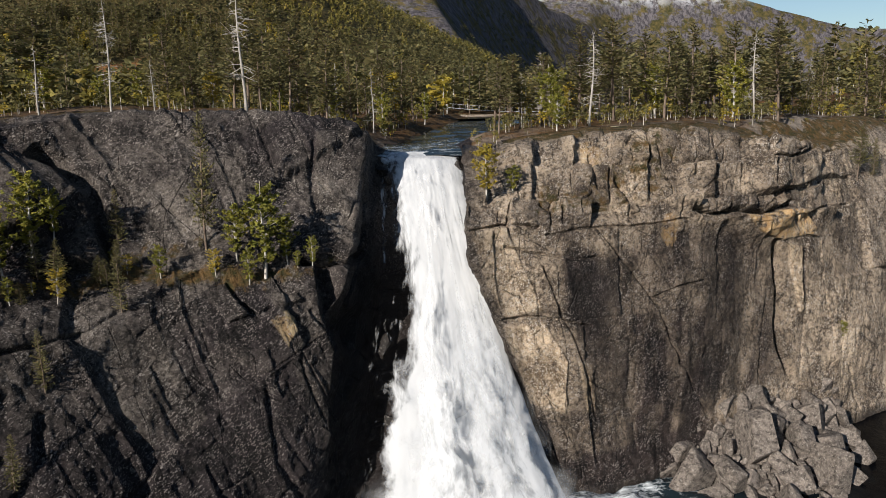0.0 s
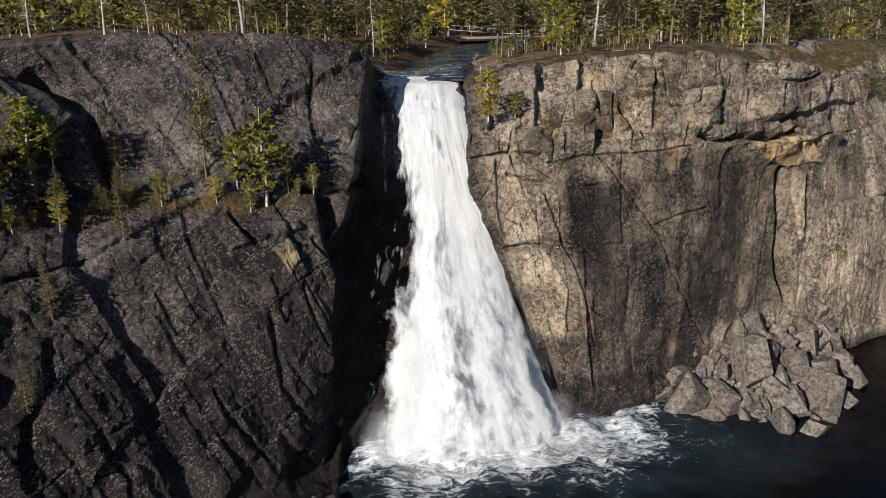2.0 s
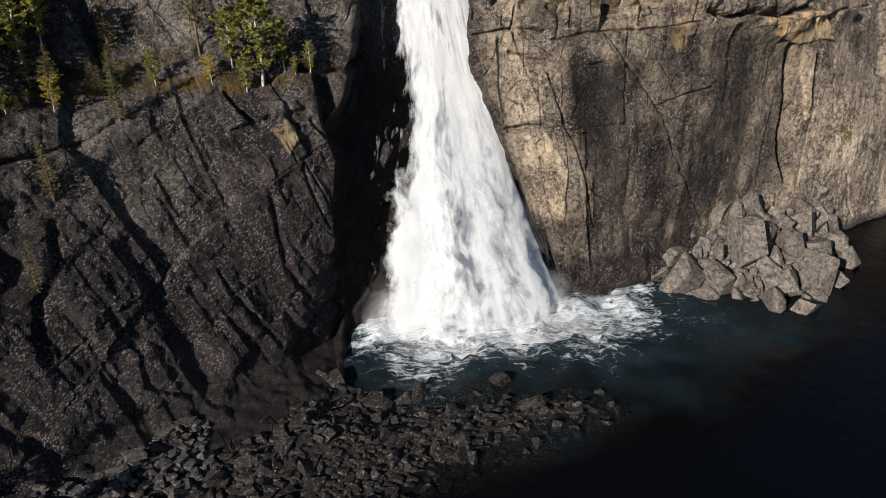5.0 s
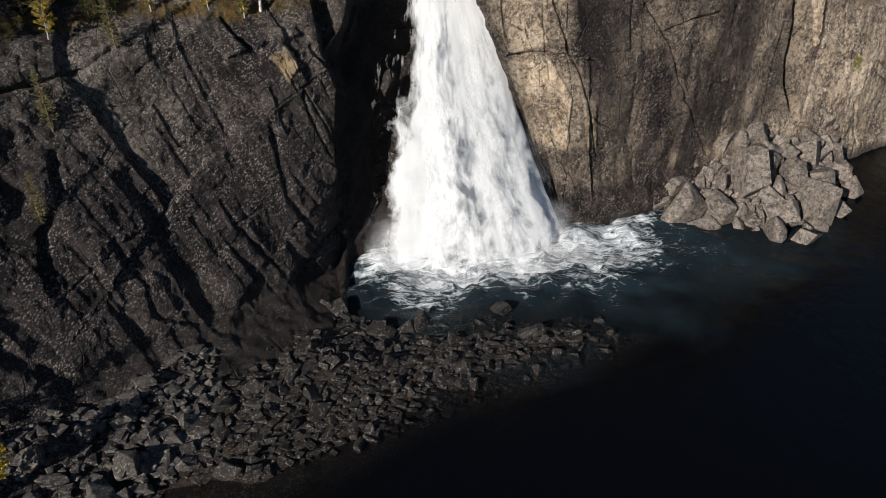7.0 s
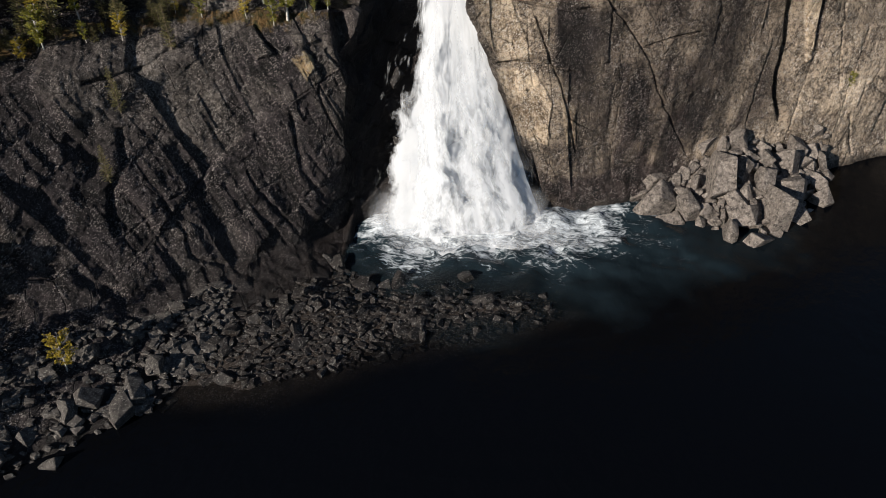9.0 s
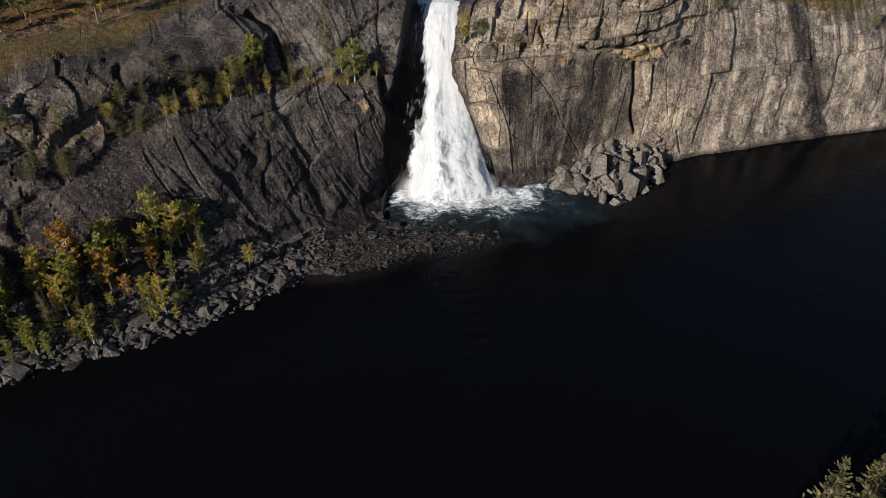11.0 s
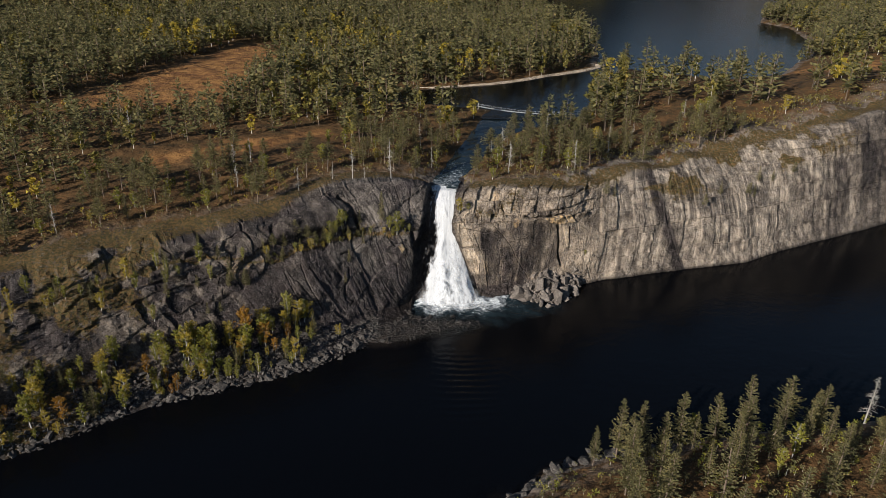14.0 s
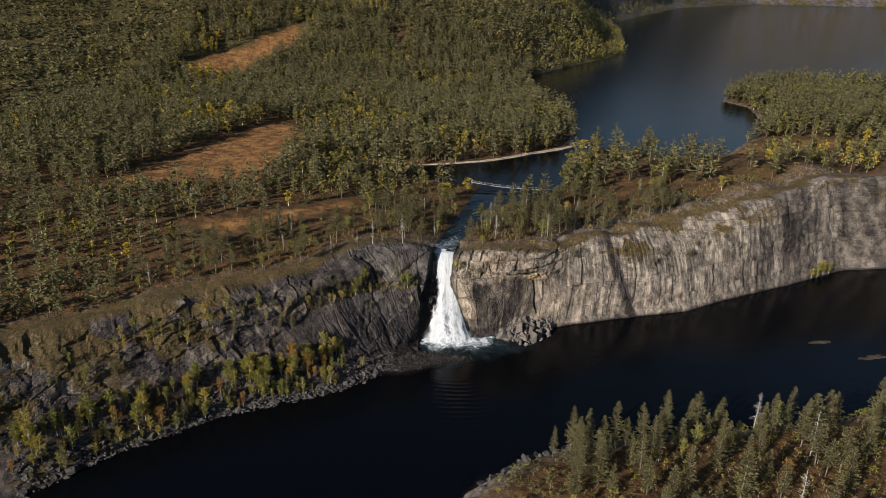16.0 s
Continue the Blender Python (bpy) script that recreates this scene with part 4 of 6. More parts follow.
SPIT = [(-30, 129), (-10, 138), (8, 147), (24, 160), (38, 175), (52, 187), (62, 197), (69, 207), (69, 214)]
st = np.linspace(0, len(SPIT) - 1, 160)
sx, sy = np.interp(st, np.arange(len(SPIT)), [p[0] for p in SPIT]), np.interp(st, np.arange(len(SPIT)), [p[1] for p in SPIT])
for _ in range(6):
    sx[1:-1], sy[1:-1] = (sx[:-2] + 2 * sx[1:-1] + sx[2:]) / 4, (sy[:-2] + 2 * sy[1:-1] + sy[2:]) / 4
tx, ty = np.gradient(sx), np.gradient(sy)
tl = np.hypot(tx, ty)
across = np.linspace(-1, 1, 9)
wide_ = (1.7 + 0.7 * vnoise(p3(sx, sy), 9, 171)) * np.interp(st, [0, 1.5, len(SPIT) - 1], [0.4, 1.0, 1.6])
spx, spy = (sx[:, None] + ty[:, None] / tl[:, None] * across * wide_[:, None]).ravel(), (sy[:, None] - tx[:, None] / tl[:, None] * across * wide_[:, None]).ravel()
spz = LAKE_Z + 0.75 * (1 - np.tile(across, len(sx)) ** 2) - 0.1 + 0.08 * fnoise(p3(spx, spy), 1.5, 3, 173)
spit = mesh_object("ground_gravel_spit", np.stack([spx, spy, spz], -1), grid_faces(len(sx), 9), ROCK, smooth_faces=True, colors=np.zeros((len(spx), 3)) + (1.0, 0.1, 0.0), extra=np.zeros((len(spx), 3)))
tagged(spit, "pale curved gravel spit at the outlet of the lake", "gravel spit", kind="structure")

# low reddish shoals that break the pool's surface
SHOALS = [(163.5, -0.5, 9.0, 1.8), (181.0, -11.0, 10.0, 2.2)]
for shoal_x, shoal_y, long_, wide_ in SHOALS:
    sa, sb = np.meshgrid(np.linspace(-1.2, 1.2, 60), np.linspace(-1.2, 1.2, 24))
    sa, sb = sa.ravel(), sb.ravel()
    s_r = np.hypot(sa, sb + 0.25 * np.sin(sa * 3)) + 0.25 * fnoise(p3(sa * 3, sb * 2, shoal_x), 1.0, 3, 211)
    hx, hy = shoal_x + sa * long_ * 0.9 - sb * wide_ * 0.4, shoal_y + sa * long_ * 0.4 + sb * wide_ * 0.9
    hz = 0.5 - 0.75 * s_r + 0.12 * fnoise(p3(hx, hy), 1.4, 3, 213)
    ob = mesh_object("ground_shoal", np.stack([hx, hy, hz], -1), grid_faces(24, 60), ROCK, colors=np.zeros((len(hx), 3)) + (0.12, 0.35, 0.0), extra=np.zeros((len(hx), 3)) + (0.8, 0.0, 0.0))
    tagged(ob, "low reddish rock shoal breaking the dark pool", "shoal", kind="structure")

# ---- the waterfall: the main curtain, a second veil in front, and spray at its foot ----
def curtain(name, left_line, right_line, solid, out, seed, parent, rows=260, cols=110):
    """Falling water between two lines of (x, y, z), bulging forward by out metres."""
    def line(pts, t):
        pts = np.array(pts, float)
        s = np.linspace(0, 1, len(pts))
        return np.stack([np.interp(t, s, pts[:, a]) for a in range(3)], -1)
    v = np.linspace(0, 1, rows)
    u = np.linspace(0, 1, cols)
    a, b = line(left_line, v), line(right_line, v)
    for _ in range(10):
        for w in (a, b):
            w[1:-1] = (w[:-2] + 2 * w[1:-1] + w[2:]) / 4
    g = a[:, None] * (1 - u[None, :, None]) + b[:, None] * u[None, :, None]
    uu, vv = np.meshgrid(u, v)
    q = p3(uu.ravel() * 9, vv.ravel() * 7, seed)
    swell = fnoise(q * (1, 0.6, 1), 1.6, 4, seed, 0.55) * 0.16 + fnoise(q * (1, 0.7, 1), 0.4, 3, seed + 5, 0.5) * 0.05
    grow = smooth(0.02, 0.25, vv.ravel())
    edge = np.minimum(uu, 1 - uu).ravel()
    forward = out * np.sin(np.pi * np.clip(uu.ravel(), 0, 1)) ** 0.6 + swell * grow * smooth(0, 0.12, edge) * 0.55
    pts = g.reshape(-1, 3)
    pts[:, 1] -= forward * 0.85
    pts[:, 2] += forward * 0.35 * grow
    pts[:, 0] += 0.16 * grow * fnoise(p3(uu.ravel() * 6, vv.ravel() * 6, seed), 1.0, 4, seed + 9, 0.6)
    s = solid(uu.ravel(), vv.ravel()) + 0.10 * fnoise(q * (1, 0.4, 1), 2.0, 3, seed + 3)
    mist = smooth(0.18, 0.45, uu.ravel() + 0.25 * (vv.ravel() - 0.4) + 0.06 * fnoise(q, 1.0, 3, seed + 21)) * smooth(0.15, 0.5, vv.ravel())
    mist = np.maximum(mist, smooth(0.80, 1.0, vv.ravel()))
    tone_ = np.stack([np.clip(s, 0, 1), 0.95 * mist, 0 * s], -1)
    ext = np.stack([uu.ravel(), vv.ravel() * 3.0, np.full(uu.size, seed * 0.13)], -1)
    ob = mesh_object(name, pts, grid_faces(rows, cols), FALL, parent, True, tone_, ext)
    return ob


fall = new("waterfall")
tagged(fall, "broad white waterfall dropping down a dark gully", "waterfall")
LEFT_EDGE = [(-0.4, -0.9, 32.2), (-0.5, -3.6, 31.5), (-0.1, -7.6, 28.4), (0.2, -14.6, 22), (-0.9, -19.8, 16), (-1.3, -22.4, 11), (-1.5, -24.6, 6), (-2.3, -26.3, 0.1)]
RIGHT_EDGE = [(8.3, -0.7, 32.2), (8.4, -3.3, 31.4), (9.2, -7.4, 28.2), (10.4, -14, 21.5), (12.3, -17, 15.5), (13.8, -18.8, 10.5), (15.5, -20.4, 5.5), (18.0, -21.8, 0.1)]


def main_solid(u, v):
    s = 0.44 + 0.53 * smooth(0.14, 0.44, u + 0.10 * np.sin(v * 9)) + 0.15 * smooth(0.88, 1, v)
    s = s + 0.35 * smooth(0.55, 0.95, v) * smooth(0.12, 0.35, u)
    s = s + 0.25 * smooth(0.12, 0.0, v) - 0.10 * np.exp(-((u - 0.2) / 0.13) ** 2) * smooth(0.15, 0.4, v)
    return s - 0.50 * smooth(0.06, 0.0, np.minimum(u, 1 - u)) * (1 - 0.6 * smooth(0.6, 0.95, v) * (u > 0.5)) - 0.10 * smooth(0.25, 0.0, u) * smooth(0.1, 0.3, v)


def veil_solid(u, v):
    return 0.36 + 0.30 * smooth(0.3, 0.9, v) - 0.5 * smooth(0.12, 0.0, np.minimum(u, 1 - u)) - 0.4 * smooth(0.06, 0, v)


curtain("main_curtain", LEFT_EDGE, RIGHT_EDGE, main_solid, 1.3, 3, fall)
shift = [(x + 2.2 + 0.5 * n, y - 1.4, z + 0.4) for n, (x, y, z) in enumerate(LEFT_EDGE)][1:]
shift_r = [(x - 0.5, y - 1.5, z + 0.3) for x, y, z in RIGHT_EDGE][1:]
curtain("front_veil", shift, shift_r, veil_solid, 1.6, 8, fall, 200, 80)


# soft spray that hangs over the foot of the fall: thin torn sheets, one behind another
def mist_material():
    m = Nodes("spray")
    cloud = m.noise(0.55, 6, 0.6)
    a = m.math("MULTIPLY", m.attr("tone", "Red"), m.ramp(cloud, [(0.22, 0.0), (0.62, 1.0)]))
    return m.finish((0.72, 0.73, 0.745), 1.0, None, 0.0, a)


SPRAY = mist_material()
for n, (x0, x1, y, top, thick) in enumerate([(2.5, 15.0, -23.2, 15.0, 1.8), (1.0, 16.5, -24.4, 11.0, 1.9), (-1.5, 18.5, -25.6, 6.5, 1.6), (-1.0, 20.5, -27.0, 4.0, 1.1), (1.0, 23.5, -28.8, 2.2, 0.6)]):
    uu, vv = np.meshgrid(np.linspace(0, 1, 70), np.linspace(0, 1, 40))
    uu, vv = uu.ravel(), vv.ravel()
    mx = x0 + (x1 - x0) * uu
    my = y + 4.5 * (uu - 0.25) * 0.8 + 2.0 * vv + 0.8 * fnoise(p3(uu * 6, vv * 4, n), 1, 3, 181 + n)
    mz = -0.2 + top * vv * (0.75 + 0.35 * np.sin(np.pi * uu))
    fade = np.clip(np.sin(np.pi * uu), 0, 1) ** 0.7 * np.clip((1 - vv) ** 1.3 * thick, 0, 1) * smooth(1.0, 0.75, vv)
    mesh_object("spray", np.stack([mx, my, mz], -1), grid_faces(40, 70), SPRAY, fall, True, np.stack([fade] * 3, -1))

# ---- trees ----
def leaf_material(name, dark, light, warm, through_light=0.35):
    m = Nodes(name)
    r, o = m.island(), m.rand()
    c = m.mix(m.ramp(r, [(0.0, 0.0), (1.0, 1.0)]), dark, light)
    c = m.mix(m.math("MULTIPLY", m.ramp(m.math("FRACT", m.math("ADD", m.math("MULTIPLY", r, 7.3), o)), [(0.55, 0.0), (0.95, 1.0)]), 0.7), c, warm)
    c = m.mix(m.ramp(m.noise(0.11, 3), [(0.38, 0.55), (0.6, 0.0)]), c, dark)
    m.finish(c, 0.75, None, 0.2)
    t = m.t.nodes.new("ShaderNodeBsdfTranslucent")
    m.put(t.inputs["Color"], c)
    mix = m.t.nodes.new("ShaderNodeMixShader")
    mix.inputs["Fac"].default_value = through_light
    m.t.links.new(m.b.outputs["BSDF"], mix.inputs[1])
    m.t.links.new(t.outputs["BSDF"], mix.inputs[2])
    m.t.links.new(mix.outputs["Shader"], m.out.inputs["Surface"])
    return m.mat


def bark_material(name, a, b, scale):
    m = Nodes(name)
    c = m.mix(m.ramp(m.noise(scale, 6, 0.7, m.scaled(1, 1, 0.3)), [(0.35, 0.0), (0.65, 1.0)]), a, b)
    return m.finish(c, 0.9, m.bump(m.noise(scale * 2, 4, 0.6, m.scaled(1, 1, 0.25)), 0.6, 0.05), 0.15)


NEEDLES = leaf_material("pine_needles", (0.072, 0.072, 0.031), (0.222, 0.202, 0.086), (0.285, 0.212, 0.085), 0.38)
GREEN_LEAVES = leaf_material("green_birch_leaves", (0.115, 0.120, 0.024), (0.295, 0.278, 0.048), (0.38, 0.30, 0.050), 0.38)
WOOD_LEAVES = leaf_material("dull_birch_leaves", (0.085, 0.082, 0.022), (0.215, 0.180, 0.045), (0.30, 0.21, 0.050), 0.32)
YELLOW_LEAVES = leaf_material("yellow_birch_leaves", (0.22, 0.175, 0.028), (0.46, 0.36, 0.052), (0.48, 0.31, 0.048), 0.36)
ORANGE_LEAVES = leaf_material("orange_aspen_leaves", (0.20, 0.10, 0.018), (0.42, 0.20, 0.028), (0.40, 0.26, 0.03), 0.32)
PINE_BARK = bark_material("pine_bark", (0.07, 0.052, 0.040), (0.19, 0.145, 0.110), 3.0)
BIRCH_BARK = bark_material("birch_bark", (0.20, 0.18, 0.16), (0.58, 0.54, 0.48), 2.2)
DEAD_WOOD = bark_material("silvered_dead_wood", (0.19, 0.175, 0.155), (0.42, 0.39, 0.35), 2.5)


def tube(path, radii, sides=5):
    """A tapered limb along a path of places: its places and its four-cornered faces."""
    path, radii = np.asarray(path, float), np.asarray(radii, float)
    d = np.gradient(path, axis=0)
    d /= np.linalg.norm(d, axis=1, keepdims=True) + 1e-9
    side = np.cross(d, (0.31, 0.17, 0.93) if abs(d[0, 2]) < 0.8 else (1.0, 0.2, 0.1))
    side /= np.linalg.norm(side, axis=1, keepdims=True) + 1e-9
    other = np.cross(d, side)
    ang = np.arange(sides) * 2 * np.pi / sides
    v = path[:, None] + radii[:, None, None] * (np.cos(ang)[None, :, None] * side[:, None] + np.sin(ang)[None, :, None] * other[:, None])
    f = []
    for r in range(len(path) - 1):
        for c in range(sides):
            e = (c + 1) % sides
            f.append((r * sides + c, r * sides + e, (r + 1) * sides + e, (r + 1) * sides + c))
    return v.reshape(-1, 3), np.array(f, int)


def joined(pieces):
    v, f, n = [], [], 0
    for a, b in pieces:
        v.append(a)
        f.append(b + n)
        n += len(a)
    return np.concatenate(v), np.concatenate(f)


def sprays(at, along_, size, rng, count):
    """Small leafy blades round each place, drawn out along a direction."""
    n = len(at) * count
    c = np.repeat(at, count, 0) + rng.normal(0, 0.30, (n, 3)) * np.repeat(size, count)[:, None]
    d = np.repeat(along_, count, 0) + rng.normal(0, 0.55, (n, 3))
    d /= np.linalg.norm(d, axis=1, keepdims=True)
    w = np.cross(d, rng.normal(0, 1, (n, 3)))
    w /= np.linalg.norm(w, axis=1, keepdims=True) + 1e-9
    s = np.repeat(size, count)[:, None] * rng.uniform(0.6, 1.25, (n, 1))
    v = np.stack([c - 0.5 * s * d - 0.34 * s * w, c - 0.45 * s * d + 0.36 * s * w, c + 0.65 * s * d + 0.04 * s * w], 1)
    return v.reshape(-1, 3), np.arange(3 * n).reshape(-1, 3)


def pine_form(seed, levels, per, tufts, slim=1.0, crown_from=0.2, twigs=False, ragged=0.35):
    """A conifer one metre high, in whorls of branches that carry pointed tufts: trunk places and faces, crown places and faces."""
    rng = np.random.default_rng(seed)
    lean = rng.normal(0, 0.015, 2)
    zs = np.linspace(0, 1, 7)
    path = np.stack([lean[0] * zs + 0.007 * np.sin(zs * 7 + seed), lean[1] * zs, zs * 0.985], -1)
    trunk = [tube(path, 0.0135 * (1 - zs) ** 0.8 + 0.0015, 6)]
    verts, faces = [], []
    for b in range(levels * per):
        rel = (b // per + rng.uniform(-0.45, 0.45)) / levels
        rel = min(max(rel, 0.0), 0.985)
        h = crown_from + (1 - crown_from) * rel
        if rng.uniform() < 0.4 * ragged * (1 - 0.6 * rel):
            continue
        reach = slim * 0.185 * (1 - rel) ** 0.72 * min(1.0, 0.55 + 2.6 * rel) * rng.uniform(1 - ragged, 1.12) + 0.012
        a = rng.uniform(0, 2 * np.pi)
        out_ = np.array([np.cos(a), np.sin(a), 0.0])
        droop = rng.uniform(-0.42, 0.12) + 0.35 * rel
        base = np.array([np.interp(h, zs, path[:, 0]), np.interp(h, zs, path[:, 1]), h])
        if twigs and b % 2 == 0:
            trunk.append(tube([base, base + (out_ + (0, 0, droop * 0.7)) * reach * 0.5, base + (out_ + (0, 0, droop + 0.2)) * reach * 0.9], [0.0036, 0.0024, 0.001], 3))
        for k_ in range(tufts):
            f = (k_ + rng.uniform(0.25, 0.6)) / tufts
            p = base + out_ * reach * f + (0, 0, reach * f * (droop + 0.22 * f))
            long_ = reach / tufts * rng.uniform(1.1, 1.7) + (0.010 if tufts > 5 else 0.014)
            d = out_ + rng.normal(0, 0.32, 3) + (0, 0, droop + 0.25)
            d /= np.linalg.norm(d)
            w = np.cross(d, (0, 0, 1.0) + rng.normal(0, 0.5, 3))
            w *= long_ * rng.uniform(0.26, 0.42) / (np.linalg.norm(w) + 1e-9)
            n = len(verts)
            verts += [p - 0.1 * long_ * d, p + 0.5 * long_ * d + w, p + long_ * d, p + 0.45 * long_ * d - w]
            faces += [(n, n + 1, n + 2), (n, n + 2, n + 3)]
    tip = path[-1]
    for k_ in range(3):
        a = k_ * 2.1 + rng.uniform(0, 1)
        w = np.array([np.cos(a), np.sin(a), 0]) * 0.010
        n = len(verts)
        verts += [tip - (0, 0, 0.07), tip - (0, 0, 0.03) + w, tip + (0, 0, 0.02), tip - (0, 0, 0.03) - w]
        faces += [(n, n + 1, n + 2), (n, n + 2, n + 3)]
    for _ in range(12 if twigs else 0):                      # bare dead branches below the crown
        h = rng.uniform(0.35 * crown_from, crown_from + 0.1)
        a = rng.uniform(0, 2 * np.pi)
        d = np.array([np.cos(a), np.sin(a), rng.uniform(-0.3, 0.2)]) * rng.uniform(0.03, 0.11)
        base = np.array([np.interp(h, zs, path[:, 0]), np.interp(h, zs, path[:, 1]), h])
        trunk.append(tube([base, base + 0.5 * d + (0, 0, 0.004), base + d], [0.0032, 0.0022, 0.0008], 3))
    return joined(trunk), (np.array(verts), np.array(faces))


def birch_form(seed, limbs, clumps, count, slim=1.0):
    """A small broadleaf tree one metre high, with an uneven oval crown."""
    rng = np.random.default_rng(seed)
    zs = np.linspace(0, 1, 6)
    sway = rng.normal(0, 0.04, 2)
    path = np.stack([sway[0] * zs ** 2 + 0.012 * np.sin(zs * 6), sway[1] * zs ** 2, zs * 0.95], -1)
    trunk = [tube(path, 0.013 * (1 - zs) + 0.0015, 5)]
    at, way, size = [], [], []
    for b in range(limbs):
        h = rng.uniform(0.20, 0.93)
        reach = slim * 0.22 * np.sin(np.pi * np.clip((h - 0.08) / 0.95, 0, 1)) ** 0.7 * rng.uniform(0.4, 1.2)
        a = rng.uniform(0, 2 * np.pi)
        d = np.array([np.cos(a), np.sin(a), rng.uniform(0.3, 1.0)])
        base = np.array([np.interp(h, zs, path[:, 0]), np.interp(h, zs, path[:, 1]), h * 0.93])
        if limbs > 25:
            trunk.append(tube([base, base + d * reach * 0.6, base + d * reach + (0, 0, 0.01)], [0.004, 0.0024, 0.001], 3))
        for k_ in range(clumps):
            at.append(base + d * reach * rng.uniform(0.35, 1.05))
            way.append(rng.normal(0, 1, 3))
            size.append(rng.uniform(0.035, 0.058) * (0.66 if clumps > 3 else (2.5 if clumps == 2 else 4.2)))
    return joined(trunk), sprays(np.array(at), np.array(way), np.array(size), rng, count)


def dead_form(seed, branches):
    """A dead pine: bare trunk with broken, drooping branches."""
    rng = np.random.default_rng(seed)
    zs = np.linspace(0, 1, 8)
    path = np.stack([0.012 * np.sin(zs * 5 + seed), 0.008 * np.cos(zs * 4), zs], -1)
    pieces = [tube(path, 0.0105 * (1 - zs) ** 0.8 + 0.0018, 6)]
    for b in range(branches):
        h = rng.uniform(0.22, 0.97)
        reach = 0.135 * (1.05 - h) ** 0.6 * rng.uniform(0.35, 1.15)
        a = rng.uniform(0, 2 * np.pi)
        d = np.array([np.cos(a), np.sin(a), rng.uniform(-0.4, 0.15)])
        base = np.array([np.interp(h, zs, path[:, 0]), np.interp(h, zs, path[:, 1]), h])
        mid = base + d * reach * 0.55
        tip = base + d * reach + (0, 0, rng.uniform(-0.01, 0.03))
        pieces.append(tube([base, mid, tip], [0.0036, 0.0024, 0.0010], 3))
        for _ in range(2):
            e = d + rng.normal(0, 0.6, 3)
            pieces.append(tube([mid, mid + e * reach * 0.22, mid + e * reach * 0.42], [0.0024, 0.0018, 0.0008], 3))
    return joined(pieces)


def tree_thing(name, form, bark, leaves, label, group):
    """A tree one metre high, with its trunk and crown as parts, to be copied to its places."""
    (tv, tf), (cv, cf) = form
    ob = new(name)
    mesh_object("trunk", tv, tf, bark, ob, True)
    mesh_object("crown", cv, cf, leaves, ob)
    return tagged(ob, label, "tree", group)


PINES = [tree_thing("pine_tree", pine_form(100 + n, (30, 25, 20, 30)[n], (8, 8, 11, 8)[n], 9, (1.0, 1.2, 1.5, 0.95)[n], (0.20, 0.32, 0.44, 0.08)[n], True, (0.55, 0.65, 0.7, 0.5)[n]), PINE_BARK, NEEDLES,
                    ("slender olive-green pine on heathy rock", "olive-green pine with a bare lower trunk", "broad-crowned old pine with a bare trunk", "narrow young pine with low branches")[n],
                    "pines above the gorge") for n in range(4)]
BIRCHES = [tree_thing("birch_tree", birch_form(200 + n, 64, 7, 5, (0.75, 1.0, 0.85)[n % 3]), BIRCH_BARK, (GREEN_LEAVES, YELLOW_LEAVES, ORANGE_LEAVES)[n],
                      ("green-yellow birch among shore boulders", "birch in yellow autumn leaf", "small aspen in orange autumn leaf")[n], "autumn birches by the water") for n in range(3)]
DEADS = []
for n in range(3):
    ob = new("dead_pine")
    dv_, df_ = dead_form(300 + n, (84, 70, 44)[n])
    mesh_object("trunk", dv_, df_, DEAD_WOOD, ob, True)
    DEADS.append(tagged(ob, "silver-grey dead pine with bare drooping branches", "tree", "dead pines"))
used = set()


def plant(kind, x, y, z, height, turn=0.0, wide=1.0):
    """Stand a copy of a tree at its place; the first one is the original itself."""
    if kind.name not in used:
        used.add(kind.name)
        ob = kind
    else:
        ob = copy_thing(kind, Matrix())
    ob.matrix_basis = Matrix.LocRotScale((x, y, z - 0.15), Euler((0, 0, turn)), (height * wide, height * wide, height))
    return ob


# a quick look-up of the rock's height, to set trees on the ledges
grid_lookup = P2[(row > -0.2)]
grid_ledge = P2[(row > 3.55) & (row < 4.15) & (X < -2) & (X > -46)]


def rock_top(x, y, z):
    d = ((grid_lookup - (x, y, z)) ** 2).sum(1)
    return grid_lookup[np.argmin(d)]


rnd = np.random.default_rng(7)
# trees on the ledge and face of the left cliff
LEDGE = [(0, -13.3, -23.3, 24.7, 11.8, 0.62), (3, -17.6, -30.8, 22.5, 5.2, 0.9), (3, -20.1, -36.9, 18.5, 4.6, 1.0), (3, -20.8, -40.3, 12.9, 4.0, 1.0),
         (3, -19.6, -24.0, 25.4, 5.5, 0.9), (3, -24.0, -30.0, 24.0, 4.0, 1.1), (1, -33.0, -37.0, 25.0, 6.0, 1.3), (1, -36.0, -38.5, 26.0, 6.5, 1.4),
         (1, -41.5, -44.5, 25.0, 5.0, 1.5), (3, -38.8, -42.5, 25.0, 4.5, 1.3), (1, -30.5, -38.0, 24.5, 5.2, 1.2), (3, -28.6, -35.5, 24.3, 6.0, 1.1), (1, -26.8, -34.0, 24.2, 5.6, 1.2),
         (3, -22.6, -29.5, 24.4, 3.4, 1.2), (3, -43.8, -46.5, 25.2, 4.2, 1.3)]
for n, x, y, z, hgt, wide in LEDGE:
    q = rock_top(x, y, z)
    plant(PINES[n], q[0], q[1], q[2], hgt, rnd.uniform(0, 6), wide)
